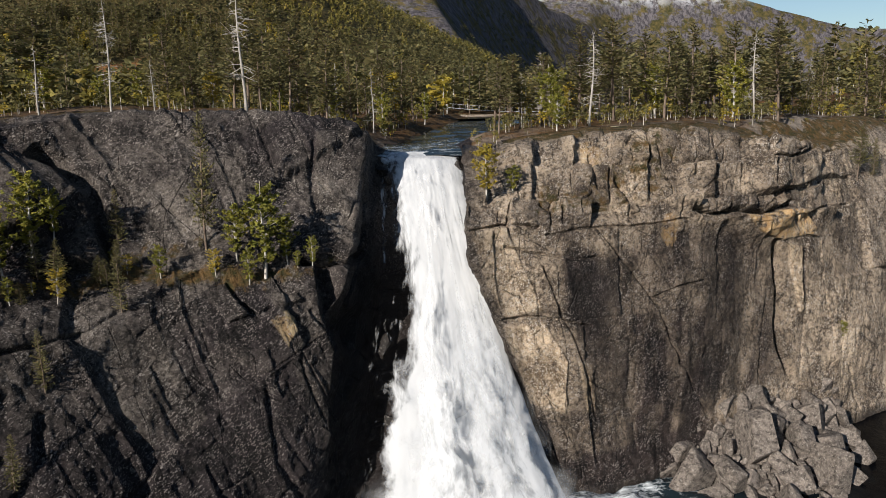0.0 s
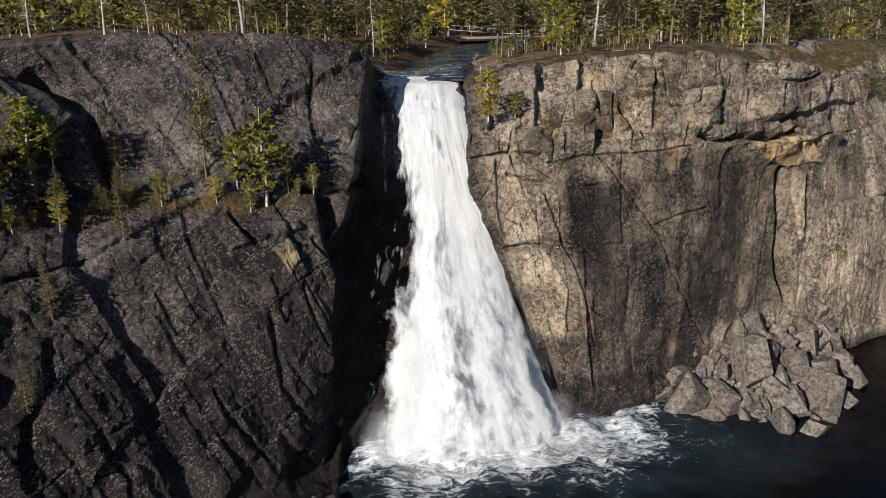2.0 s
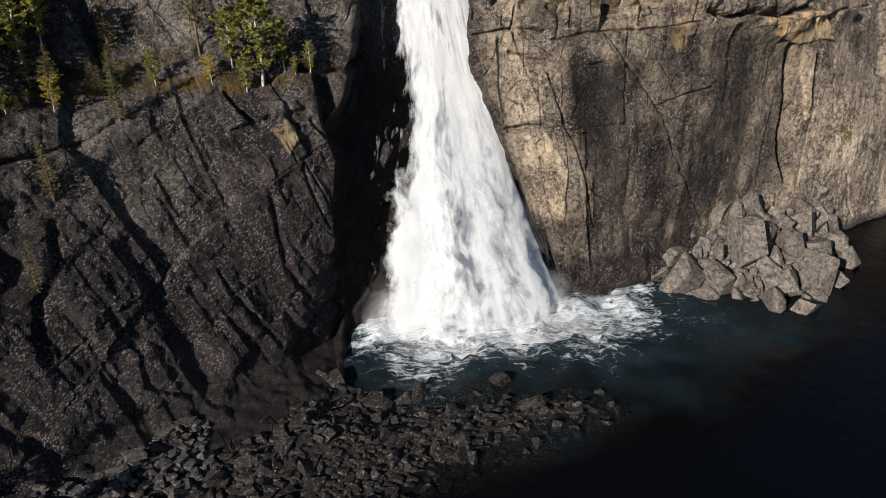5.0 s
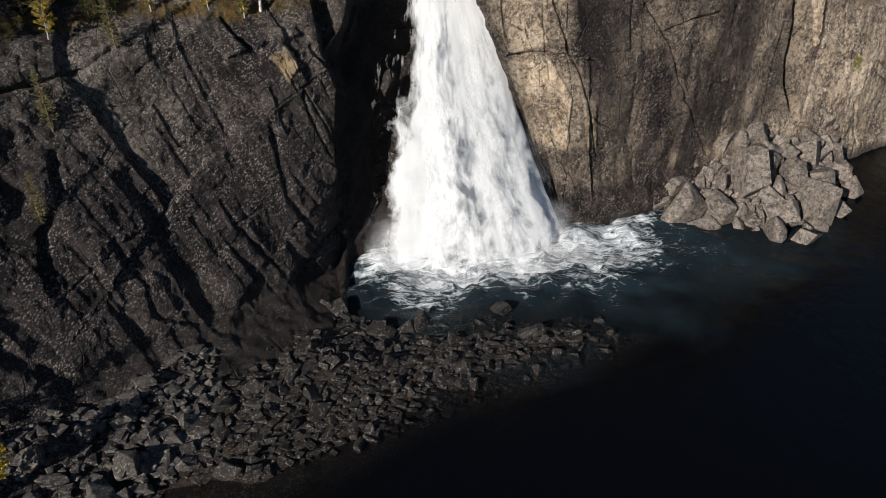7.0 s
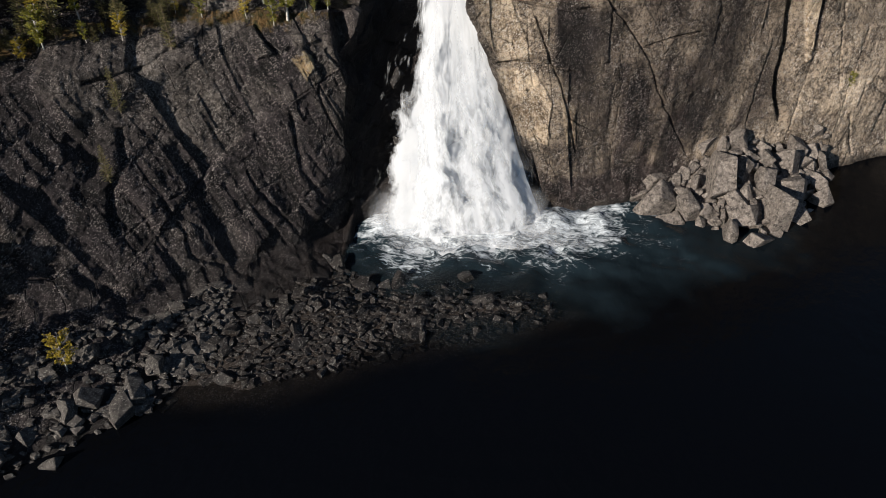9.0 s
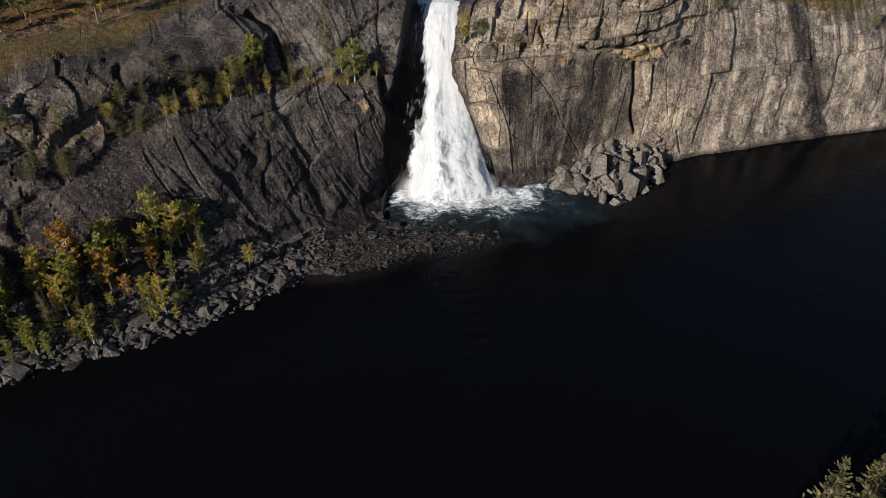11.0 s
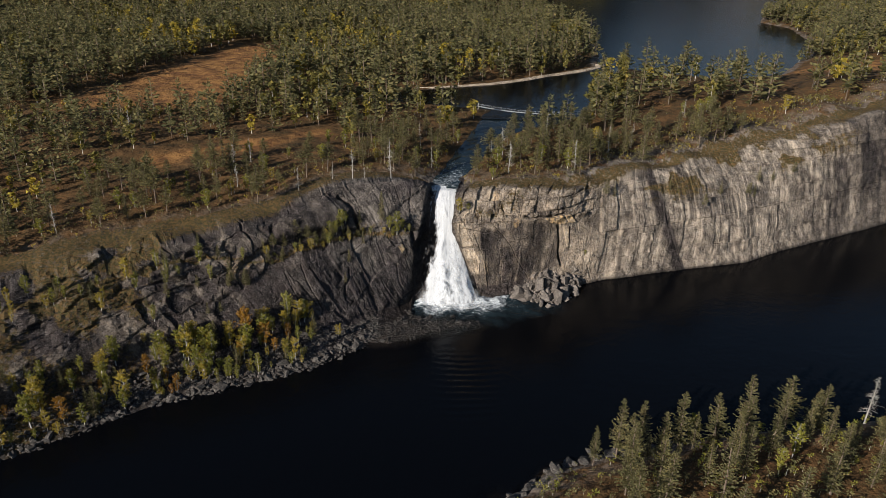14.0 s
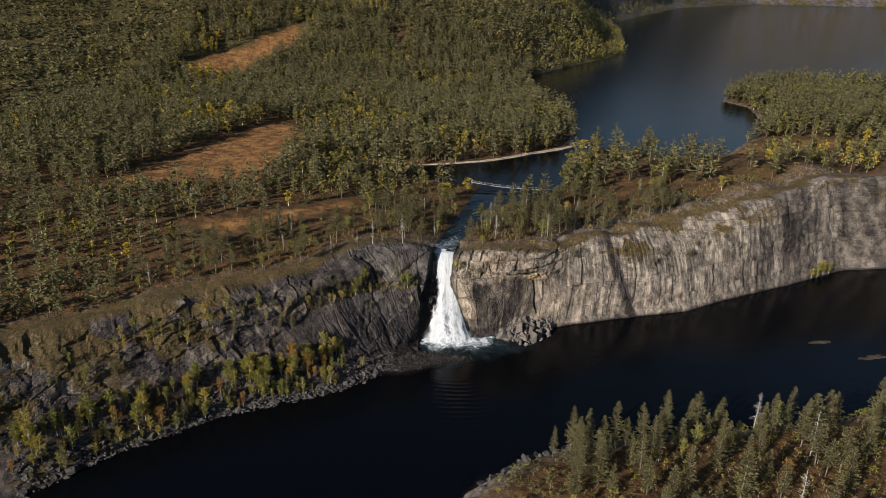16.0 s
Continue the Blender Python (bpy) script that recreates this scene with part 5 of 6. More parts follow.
LEDGE_BIRCH = [(0, -25.0, -28.8, 25.7, 7.5), (0, -8.2, -24.5, 23.3, 8.6), (0, -10.6, -23.6, 24.3, 5.4), (0, -6.6, -23.2, 24.0, 4.6), (0, -9.4, -25.2, 22.8, 3.6),
               (0, -28.0, -31.5, 25.0, 5.0), (1, -22.0, -31.5, 23.0, 3.0), (0, -25.8, -31.0, 24.5, 5.5), (0, -26.6, -26.5, 26.0, 4.5), (0, -4.6, -22.6, 23.6, 3.0), (1, -12.0, -25.5, 23.6, 2.6), (0, -16.0, -26.5, 24.0, 3.2), (0, -27.0, -36.0, 24.0, 4.5), (1, -31.0, -40.0, 23.5, 4.0)]
for n, x, y, z, hgt in LEDGE_BIRCH:
    q = rock_top(x, y, z)
    plant(BIRCHES[n], q[0], q[1], q[2], hgt, rnd.uniform(0, 6), 1.25)
for n in range(40):
    x = -3 - 41 * rnd.uniform(0, 1) ** 0.6
    low_ = grid_ledge[np.argmin(np.abs(grid_ledge[:, 0] - x) + rnd.uniform(0, 2.5, len(grid_ledge)))]
    kind = BIRCHES[rnd.choice([0, 0, 1])] if rnd.uniform() < 0.3 else PINES[rnd.choice([1, 3])]
    plant(kind, low_[0], low_[1], low_[2], rnd.uniform(1.0, 3.6), rnd.uniform(0, 6), rnd.uniform(1.1, 1.8))
# yellow bush beside the lip, small trees on the right cliff
for n, x, y, z, hgt, wide in [(1, 11.0, -16.1, 28.4, 5.6, 1.3), (0, 13.2, -14.5, 28.8, 3.0, 1.5), (0, 52.0, -1.0, 9.6, 2.6, 1.6), (0, 190, 72, 1.5, 9, 1.3), (1, 194, 75, 2, 8, 1.3), (0, 198, 79, 2, 7, 1.4), (1, 186, 70, 1.0, 6, 1.3)]:
    q = rock_top(x, y, z)
    plant(BIRCHES[n], q[0], q[1], q[2], hgt, rnd.uniform(0, 6), wide)
for n, x, y, z, hgt in [(1, 58.4, 7.5, 27.3, 7.0), (1, 95, 21.6, 19.9, 6.5), (3, 101.8, 30, 23, 5.5), (1, 113.4, 34.7, 20.5, 6.5), (3, 116, 36, 21, 5), (3, 62, 9, 28, 5), (3, 118, 42, 25, 6), (3, 124, 45, 24, 5), (3, 113, 36, 22, 4), (3, 82, 22, 26, 4.5), (1, 133, 48, 26, 6)]:
    q = rock_top(x, y, z)
    plant(PINES[n], q[0], q[1], q[2], hgt, rnd.uniform(0, 6))
# dead pines seen on the skyline of the left rim
for n, x, y, hgt in [(0, -12.6, -11.0, 13.5), (1, -24.6, -13.0, 10.5), (2, -2.0, 10.0, 8.0), (1, -21.0, -12.0, 5.0), (2, -31.0, -14.0, 6.5), (0, -40, -22, 8), (0, 47.5, 14.0, 11.5), (1, 70.0, 45.0, 10.0), (2, -84, -30, 8.5), (0, -98, -60, 9), (1, -60, -22, 8), (2, 60, 30, 9), (1, -118, 20, 12), (0, 18, 22, 8)]:
    plant(DEADS[n], x, y, float(upland(np.array([x]), np.array([y]))[0]), hgt, rnd.uniform(0, 6))


def scatter(n, x0, x1, y0, y1, gap, rng, taken=None):
    """Random places at least gap apart."""
    cells, out = {}, []
    for x, y in zip(rng.uniform(x0, x1, n), rng.uniform(y0, y1, n)):
        i, j = int(x // gap), int(y // gap)
        if any((x - a) ** 2 + (y - b) ** 2 < gap * gap for p in (-1, 0, 1) for q in (-1, 0, 1) for a, b in cells.get((i + p, j + q), ())):
            continue
        cells.setdefault((i, j), []).append((x, y))
        out.append((x, y))
    return np.array(out)


# birches along the left shore, between the water and the foot of the cliff
shore_line = [tuple(p) for p in shape[1:9, 0, :2]]
foot_line = [tuple(p) for p in shape[1:9, 1, :2]]
for n in range(260):
    s = rnd.uniform(0.0, 5.6)
    f = rnd.uniform(0.08, 1.25)
    i = int(s)
    a, b = shape[1 + i, 0] * (1 - s + i) + shape[2 + i, 0] * (s - i), shape[1 + i, 1] * (1 - s + i) + shape[2 + i, 1] * (s - i)
    q = rock_top(*(a * (1 - f) + b * f))
    if q[0] > -26.5 or (q[0] > -42 and rnd.uniform() < 0.35):
        continue
    kind = BIRCHES[rnd.choice([0] * 9 + [1] * 5 + [2] * 2)] if rnd.uniform() < 0.84 else PINES[3]
    plant(kind, q[0], q[1], q[2], (3.2 + 8.8 * rnd.uniform(0, 1) ** 1.4) * (1 if kind in BIRCHES else 0.9) * (0.8 if q[0] > -38 else 1.0), rnd.uniform(0, 6), rnd.uniform(0.8, 1.15))
for n in range(70):                                         # small trees that cling to the broken end of the cliff
    s, f = rnd.uniform(0.0, 3.6), rnd.uniform(1.0, 4.3)
    i, j = int(s), int(f)
    low, top_ = (shape[1 + i, k_] * (1 - s + i) + shape[2 + i, k_] * (s - i) for k_ in (j, j + 1))
    q = rock_top(*(low * (1 - f + j) + top_ * (f - j)))
    kind = BIRCHES[rnd.choice([0, 0, 1])] if rnd.uniform() < 0.55 else PINES[rnd.choice([0, 3])]
    plant(kind, q[0], q[1], q[2], rnd.uniform(3.5, 7.5), rnd.uniform(0, 6), rnd.uniform(0.8, 1.1))
q = rock_top(-20.6, -54.0, 2)
plant(BIRCHES[1], q[0], q[1], q[2], 4.8, 1.0, 1.2)

# the near bank
near_pts = scatter(3000, 34, 190, -185, -62, 5.0, rnd)
near_z = near_height(near_pts[:, 0], near_pts[:, 1])
keep_n = (near_z > 2.2) & (near_pts[:, 0] > 53) & (rnd.uniform(0, 1, len(near_pts)) > 0.36 + 0.35 * smooth(-125, -165, near_pts[:, 1]))
near_pts, near_z = near_pts[keep_n], near_z[keep_n]
order = np.argsort(-near_pts[:, 1] + 0.33 * near_pts[:, 0])
bank_single, bank_rest = order[:120], order[120:]
for n in bank_single:
    u = rnd.uniform()
    kind = PINES[rnd.choice([0, 0, 1, 3, 3])] if u < 0.80 else (BIRCHES[rnd.choice([1, 2, 0])] if u < 0.965 else DEADS[rnd.integers(0, 3)])
    plant(kind, near_pts[n, 0], near_pts[n, 1], near_z[n], rnd.uniform(10.0, 17.5) * (0.6 if kind in BIRCHES else 1.0), rnd.uniform(0, 6), rnd.uniform(0.9, 1.3))
for x, y, hgt in [(55.4, -97.0, 16.5), (50.0, -100.5, 11.0), (72.5, -94.0, 10.5), (78.9, -109.9, 14.5), (91.5, -92.0, 15.0), (79.0, -101.0, 12.5), (61.0, -103.0, 8.5), (112.0, -94.0, 14.0), (127, -88, 13)]:
    plant(PINES[0], x, y, float(near_height(np.array([x]), np.array([y]))[0]), hgt, rnd.uniform(0, 6), 0.85)

# pines along both rims, each a tree of its own
def open_ground(x, y):
    """How far a place is free for woods: 0 on bogs, bare rock, water, 1 in the woods."""
    z = upland(x, y)
    r_d, _ = to_line(x, y, [tuple(p) for p in shape[:, 5, :2]])
    free = np.where(x > 12, smooth(0, 4, r_d), smooth(1, 7, r_d)) * inside(x, y, PLATEAU)
    for poly in BOGS:
        edge_, _ = to_line(x, y, poly + [poly[0]])
        free = free * ~(inside(x, y, poly) | (edge_ < 7))
    for poly, level in ((LAKE, LAKE_Z), (POND, LAKE_Z)):
        free = free * (~inside(x, y, poly))
    away, way = to_line(x, y, RIVER)
    half = np.interp(way, np.arange(len(RIVER)), [r[3] for r in RIVER])
    shore_d, _ = to_line(x, y, LAKE + [LAKE[0]])
    free = free * (away > half + 1.5) * ((z > LAKE_Z + 0.3) | (shore_d > 45))
    thin = smooth(-0.6, -0.1, fnoise(p3(x, y), 38, 3, 141)) * 0.5 + 0.5
    left_thin = np.where((x < -40) & (y < 60), 0.85, 1.0) * np.where((x > 75) & (y < 250), 0.42, 1.0)
    return free * thin * left_thin, z


near_xy = scatter(6500, -110, 150, -75, 95, 4.4, rnd)
fr, nz = open_ground(near_xy[:, 0], near_xy[:, 1])
r_d, _ = to_line(near_xy[:, 0], near_xy[:, 1], [tuple(p) for p in shape[:, 5, :2]])
pick = (rnd.uniform(0, 1, len(near_xy)) < fr * np.where(near_xy[:, 0] > 75, 1.0, 0.9))
order = np.argsort(r_d + 2000 * ~pick)
single, rest = order[:200], order[200:]
for n in single:
    if not pick[n]:
        continue
    u = rnd.uniform()
    kind = PINES[rnd.choice([0, 1, 1, 2, 2, 3])] if u < 0.76 else (BIRCHES[rnd.choice([0, 0, 1])] if u < 0.955 else DEADS[rnd.integers(0, 3)])
    plant(kind, near_xy[n, 0], near_xy[n, 1], nz[n], rnd.uniform(6.0, 12.5) * (0.6 if kind in BIRCHES else 1.0) * (1.15 if near_xy[n, 0] > 12 else 1.05), rnd.uniform(0, 6), rnd.uniform(1.0, 1.4))


# ---- woods that nobody could count ----
def wood(name, xyz, heights, forms, trunk_mat, leaf_mat, label, rng):
    """Many trees of a few forms as one crown mesh and one trunk mesh."""
    stand = new(name)
    tagged(stand, label, "woods", kind="stuff")
    pick_ = rng.integers(0, len(forms), len(xyz))
    turn = rng.uniform(0, 2 * np.pi, len(xyz))
    wide = rng.uniform(0.85, 1.3, len(xyz))
    for which, mat, nm in ((0, trunk_mat, "trunks"), (1, leaf_mat, "crowns")):
        if mat is None:
            continue
        vs, fs, total = [], [], 0
        for n, form in enumerate(forms):
            v, f = form[which]
            who = np.nonzero(pick_ == n)[0]
            if len(who) == 0:
                continue
            c, s = np.cos(turn[who])[:, None], np.sin(turn[who])[:, None]
            hh, ww = heights[who][:, None], (heights * wide)[who][:, None]
            x = (v[None, :, 0] * c - v[None, :, 1] * s) * ww + xyz[who, 0][:, None]
            y = (v[None, :, 0] * s + v[None, :, 1] * c) * ww + xyz[who, 1][:, None]
            z = v[None, :, 2] * hh + xyz[who, 2][:, None] - 0.15
            vs.append(np.stack([x, y, z], -1).reshape(-1, 3))
            fs.append((f[None] + (np.arange(len(who)) * len(v))[:, None, None] + total).reshape(-1, f.shape[1]))
            total += len(who) * len(v)
        mesh_object(nm, np.concatenate(vs), np.concatenate(fs), mat, stand)
    return stand


def simple_trunk(form):
    """The same tree with its trunk reduced to a three-sided pole."""
    return tube([(0, 0, 0), (0, 0, 0.9)], [0.014, 0.004], 3), form[1]


MID_PINES = [simple_trunk(pine_form(400 + n, (11, 10, 12, 9)[n], 6, 2, (1.15, 1.3, 1.0, 1.35)[n], (0.10, 0.20, 0.06, 0.28)[n], False, 0.45)) for n in range(4)]
MID_BIRCH = [simple_trunk(birch_form(420 + n, 24, 2, 3, 0.9)) for n in range(2)]
FAR_PINES = [simple_trunk(pine_form(440 + n, 6, 5, 1, 1.25, 0.03, False, 0.4)) for n in range(4)]
FAR_BIRCH = [simple_trunk(birch_form(460 + n, 14, 1, 2, 1.2)) for n in range(2)]

mid_xy = np.concatenate([near_xy[rest][pick[rest]], scatter(34000, -330, 340, -130, 620, 4.6, rnd)])
fr, mz = open_ground(mid_xy[:, 0], mid_xy[:, 1])
taken_box = (mid_xy[:, 0] > -110) & (mid_xy[:, 0] < 150) & (mid_xy[:, 1] > -75) & (mid_xy[:, 1] < 95)
taken_box[: int(pick[rest].sum())] = False
# only what can come into view
bearing = np.degrees(np.arctan2(mid_xy[:, 0] - 36, mid_xy[:, 1] + 294))
sure = np.arange(len(mid_xy)) < int(pick[rest].sum())
ok_mid = ((rnd.uniform(0, 1, len(mid_xy)) < fr) | sure) & ~taken_box & (bearing > -44) & (bearing < 32)
mid, mz = mid_xy[ok_mid], mz[ok_mid]
mixed = fnoise(p3(mid[:, 0], mid[:, 1]), 55, 3, 151) + rnd.normal(0, 0.35, len(mid)) - 0.15 * (mid[:, 1] > 100)
height = rnd.uniform(8.5, 16.5, len(mid)) * np.where((mid[:, 0] < -40) & (mid[:, 1] < 60), 0.85, np.where(mid[:, 1] > 70, 1.25, 1.0))
xyz = np.stack([mid[:, 0], mid[:, 1], mz], -1)
wood("pine_wood", xyz[mixed < 0.36], height[mixed < 0.36], MID_PINES, PINE_BARK, NEEDLES, "open olive-green pine woods on the plateau", rnd)
b1, b2 = (mixed >= 0.36) & (mixed < 0.72), mixed >= 0.72
wood("green_birch_wood", xyz[b1], height[b1] * 0.7, MID_BIRCH, BIRCH_BARK, WOOD_LEAVES, "scattered green-yellow birches among the pines", rnd)
wood("yellow_birch_wood", xyz[b2], height[b2] * 0.65, MID_BIRCH, BIRCH_BARK, YELLOW_LEAVES, "scattered yellow autumn birches among the pines", rnd)

# low bushes on both rims
bush = scatter(36000, -150, 215, -150, 110, 1.15, rnd)
bush_d, _ = to_line(bush[:, 0], bush[:, 1], [tuple(p) for p in shape[:, 5, :2]])
bush = bush[(bush_d < 30) | (rnd.uniform(0, 1, len(bush)) < 0.15)]
bush_d, _ = to_line(bush[:, 0], bush[:, 1], [tuple(p) for p in shape[:, 5, :2]])
fr, bush_z = open_ground(bush[:, 0], bush[:, 1])
thick = rnd.uniform(0, 1, len(bush)) < np.where(bush_d < 30, 0.50 + 0.3 * (bush[:, 0] > 10), 0.7) * (fr > 0)
bush, bush_z, tint = bush[thick], bush_z[thick], rnd.uniform(0, 1, thick.sum())
BUSHES = [(tube([(0, 0, 0), (0, 0, 0.6)], [0.02, 0.006], 3), birch_form(470 + n, 13, 2, 3, 2.0)[1]) for n in range(2)]
for name_, sel, leaves_, text in (("green_bushes", tint < 0.5, WOOD_LEAVES, "low green-yellow bushes along the rim"), ("yellow_bushes", (tint >= 0.5) & (tint < 0.62), YELLOW_LEAVES, "low yellow bushes along the rim"),
                                  ("young_pines", tint >= 0.62, NEEDLES, "low young pines along the rim")):
    wood(name_, np.stack([bush[sel, 0], bush[sel, 1], bush_z[sel]], -1), rnd.uniform(0.7, 2.6, sel.sum()), BUSHES, BIRCH_BARK, leaves_, text, rnd)

NEAR_PINES = [pine_form(480 + n, 24, 8, 4, (0.95, 1.1)[n], (0.10, 0.22)[n], False, 0.4) for n in range(2)]
under = scatter(3200, 34, 200, -190, -60, 1.8, rnd)
under_z = near_height(under[:, 0], under[:, 1])
under, under_z = under[under_z > 1.5], under_z[under_z > 1.5]
for name_, first, leaves_, text in (("bank_bushes", 0, GREEN_LEAVES, "low green-yellow bushes on the near bank"), ("bank_young_pines", 1, NEEDLES, "low young pines on the near bank")):
    wood(name_, np.stack([under[first::2, 0], under[first::2, 1], under_z[first::2]], -1), rnd.uniform(0.8, 3.4, len(under[first::2])), BUSHES, BIRCH_BARK, leaves_, text, rnd)
bank_xyz = np.stack([near_pts[bank_rest, 0], near_pts[bank_rest, 1], near_z[bank_rest]], -1)
leafy = rnd.uniform(0, 1, len(bank_rest)) < 0.2
wood("bank_pine_wood", bank_xyz[~leafy], rnd.uniform(9, 17, (~leafy).sum()), NEAR_PINES, PINE_BARK, NEEDLES, "olive-green pines on the near bank", rnd)
wood("bank_birch_wood", bank_xyz[leafy], rnd.uniform(6, 10, leafy.sum()), [birch_form(490, 40, 5, 4, 0.8)], BIRCH_BARK, YELLOW_LEAVES, "yellow birches among the pines of the near bank", rnd)

far_xy = scatter(75000, -1100, 700, -120, 1400, 6.0, rnd)
fr, fz = open_ground(far_xy[:, 0], far_xy[:, 1])
bearing = np.degrees(np.arctan2(far_xy[:, 0] - 36, far_xy[:, 1] + 294))
skip = (far_xy[:, 0] > -330) & (far_xy[:, 0] < 340) & (far_xy[:, 1] < 620) & (far_xy[:, 1] > -130)
ok_far = (rnd.uniform(0, 1, len(far_xy)) < fr * 1.3) & ~skip & (bearing > -44) & (bearing < 42)
far_p, fz = far_xy[ok_far], fz[ok_far]
mixed = fnoise(p3(far_p[:, 0], far_p[:, 1]), 120, 3, 161) + rnd.normal(0, 0.4, len(far_p))
xyz, height = np.stack([far_p[:, 0], far_p[:, 1], fz], -1), rnd.uniform(10, 17, len(far_p))
shore_xy = scatter(9000, 60, 1500, 1050, 4200, 13.0, rnd)
shore_d, _ = to_line(shore_xy[:, 0], shore_xy[:, 1], LAKE + [LAKE[0]])
shore_xy = shore_xy[(shore_d < 330) & (shore_d > 4) & ~inside(shore_xy[:, 0], shore_xy[:, 1], LAKE) & (shore_xy[:, 0] < 0.33 * shore_xy[:, 1])]
wood("far_shore_wood", np.stack([shore_xy[:, 0], shore_xy[:, 1], upland(shore_xy[:, 0], shore_xy[:, 1])], -1), rnd.uniform(12, 20, len(shore_xy)), FAR_PINES, None, NEEDLES, "dark pine woods along the far lake shore", rnd)
wood("far_pine_wood", xyz[mixed < 0.5], height[mixed < 0.5], FAR_PINES, None, NEEDLES, "dense dark pine woods on the far slopes", rnd)
wood("far_birch_wood", xyz[mixed >= 0.5], height[mixed >= 0.5] * 0.8, FAR_BIRCH, None, WOOD_LEAVES, "autumn birch woods on the far slopes", rnd)

# ---- boulders ----
def boulder_form(seed, level):
    """An angular block of about one metre, split along flat faces."""
    rng = np.random.default_rng(seed)
    bm = bmesh.new()
    box = rng.uniform(0.8, 1.2, 3) * (0.58, 0.46, 0.40)
    for k_ in range(8):
        p = np.array([(k_ & 1) * 2 - 1, (k_ >> 1 & 1) * 2 - 1, (k_ >> 2) * 2 - 1]) * rng.uniform(0.35, 1.05, 3)
        bm.verts.new(p * box)
    for _ in range((1, 3, 5)[level - 1]):
        p = rng.normal(0, 1, 3)
        bm.verts.new(p / abs(p).max() * box * rng.uniform(0.9, 1.08))
    bmesh.ops.convex_hull(bm, input=bm.verts)
    bmesh.ops.delete(bm, geom=[q for q in bm.verts if not q.link_faces], context="VERTS")
    bmesh.ops.dissolve_limit(bm, angle_limit=0.25, verts=bm.verts, edges=bm.edges)
    if level > 1:
        bmesh.ops.bevel(bm, geom=list(bm.edges), offset=0.022, segments=1, affect="EDGES")
    bmesh.ops.triangulate(bm, faces=bm.faces)
    bm.verts.index_update()
    v = np.array([q.co for q in bm.verts])
    f = np.array([[q.index for q in face.verts] for face in bm.faces])
    bm.free()
    return v * 1.15, f


def stone_material(name, dark, light, wetness=0.0):
    m = Nodes(name)
    c = m.mix(m.ramp(m.noise(2.0, 7, 0.7), [(0.35, 0.0), (0.65, 1.0)]), dark, light)
    c = m.mix(m.math("MULTIPLY", m.rand(), 0.6), c, m.mix(0.5, c, dark))
    c = m.mix(m.ramp(m.noise(5.0, 6, 0.75), [(0.55, 0.0), (0.61, 0.6)]), c, m.mix(0.5, light, (0.42, 0.40, 0.36)))
    c = m.mix(m.ramp(m.noise(7.0, 5, 0.75), [(0.38, 0.7), (0.48, 0.0)]), c, m.mix(0.6, c, (0.01, 0.009, 0.008)))
    return m.finish(c, 0.85 - wetness, m.bump(m.noise(4.0, 8, 0.7), 0.8, 0.15), 0.25)


PALE_STONE = stone_material("pale_fallen_rock", (0.026, 0.021, 0.018), (0.250, 0.211, 0.180))
DARK_STONE = stone_material("dark_wet_cobble", (0.004, 0.0034, 0.003), (0.028, 0.022, 0.019), 0.2)
GREY_STONE = stone_material("grey_shore_rock", (0.014, 0.012, 0.0115), (0.105, 0.092, 0.080))


def rock_mesh(name, form, mat):
    v, f = form
    ob = mesh_object(name, v, f, mat)
    me = ob.data
    bpy.data.objects.remove(ob)
    return me


BIG = [boulder_form(500 + n, 3) for n in range(8)]
SMALL = [boulder_form(520 + n, 2) for n in range(6)]
TINY = [boulder_form(540 + n, 1) for n in range(5)]


def boulder(me, name, x, y, z, size, rng, label, category, group, flat=1.0, tilt=0.22):
    ob = new(name, me)
    ob.matrix_basis = Matrix.LocRotScale((x, y, z), Euler(rng.uniform(-3.14, 3.14, 3) * (tilt, tilt, 1)), (size * rng.uniform(0.85, 1.3), size * rng.uniform(0.85, 1.2), size * flat * rng.uniform(0.8, 1.1)))
    return tagged(ob, label, category, group)


rr = np.random.default_rng(11)
# the rockfall under the right wall
PILE = [(28.6, -16.5), (30, -19), (33.5, -19.3), (38, -21.6), (42, -22), (46.5, -17.5), (51, -11.5), (51, -4), (46, -1), (36, -4), (31, -9)]
PILE_FRONT = PILE[:7]


def pile_height(x, y):
    away, _ = to_line(x, y, PILE_FRONT)
    s = np.where(inside(x, y, PILE), 1, -1) * away
    return np.clip(0.62 * s, -3, 6.0) - 0.8


px_, py_ = np.meshgrid(np.linspace(24, 57, 110), np.linspace(-28, 0, 100))
PZ = pile_height(px_.ravel(), py_.ravel()) - 0.45 + 0.4 * fnoise(p3(px_.ravel(), py_.ravel()), 2.2, 4, 191)
pf = grid_faces(*px_.shape)
pf = pf[(PZ[pf] > -2.8).all(1)]
pile = mesh_object("ground_rockfall", np.stack([px_.ravel(), py_.ravel(), PZ], -1), pf, PALE_STONE)
tagged(pile, "grey rubble at the foot of the right wall", "rubble", kind="structure")
pale_meshes = [rock_mesh("boulder", f, PALE_STONE) for f in BIG]
count = 0
FACED = [(30.6, -17.2, 1.2, 3.4), (41.2, -21.8, 1.2, 2.7), (38.4, -21.0, 1.2, 2.4), (34.0, -17.4, 2.6, 3.4), (43.5, -17.0, 3.4, 3.6), (37.5, -14.5, 4.0, 4.0)]
placed = [(x, y, size) for x, y, _, size in FACED]
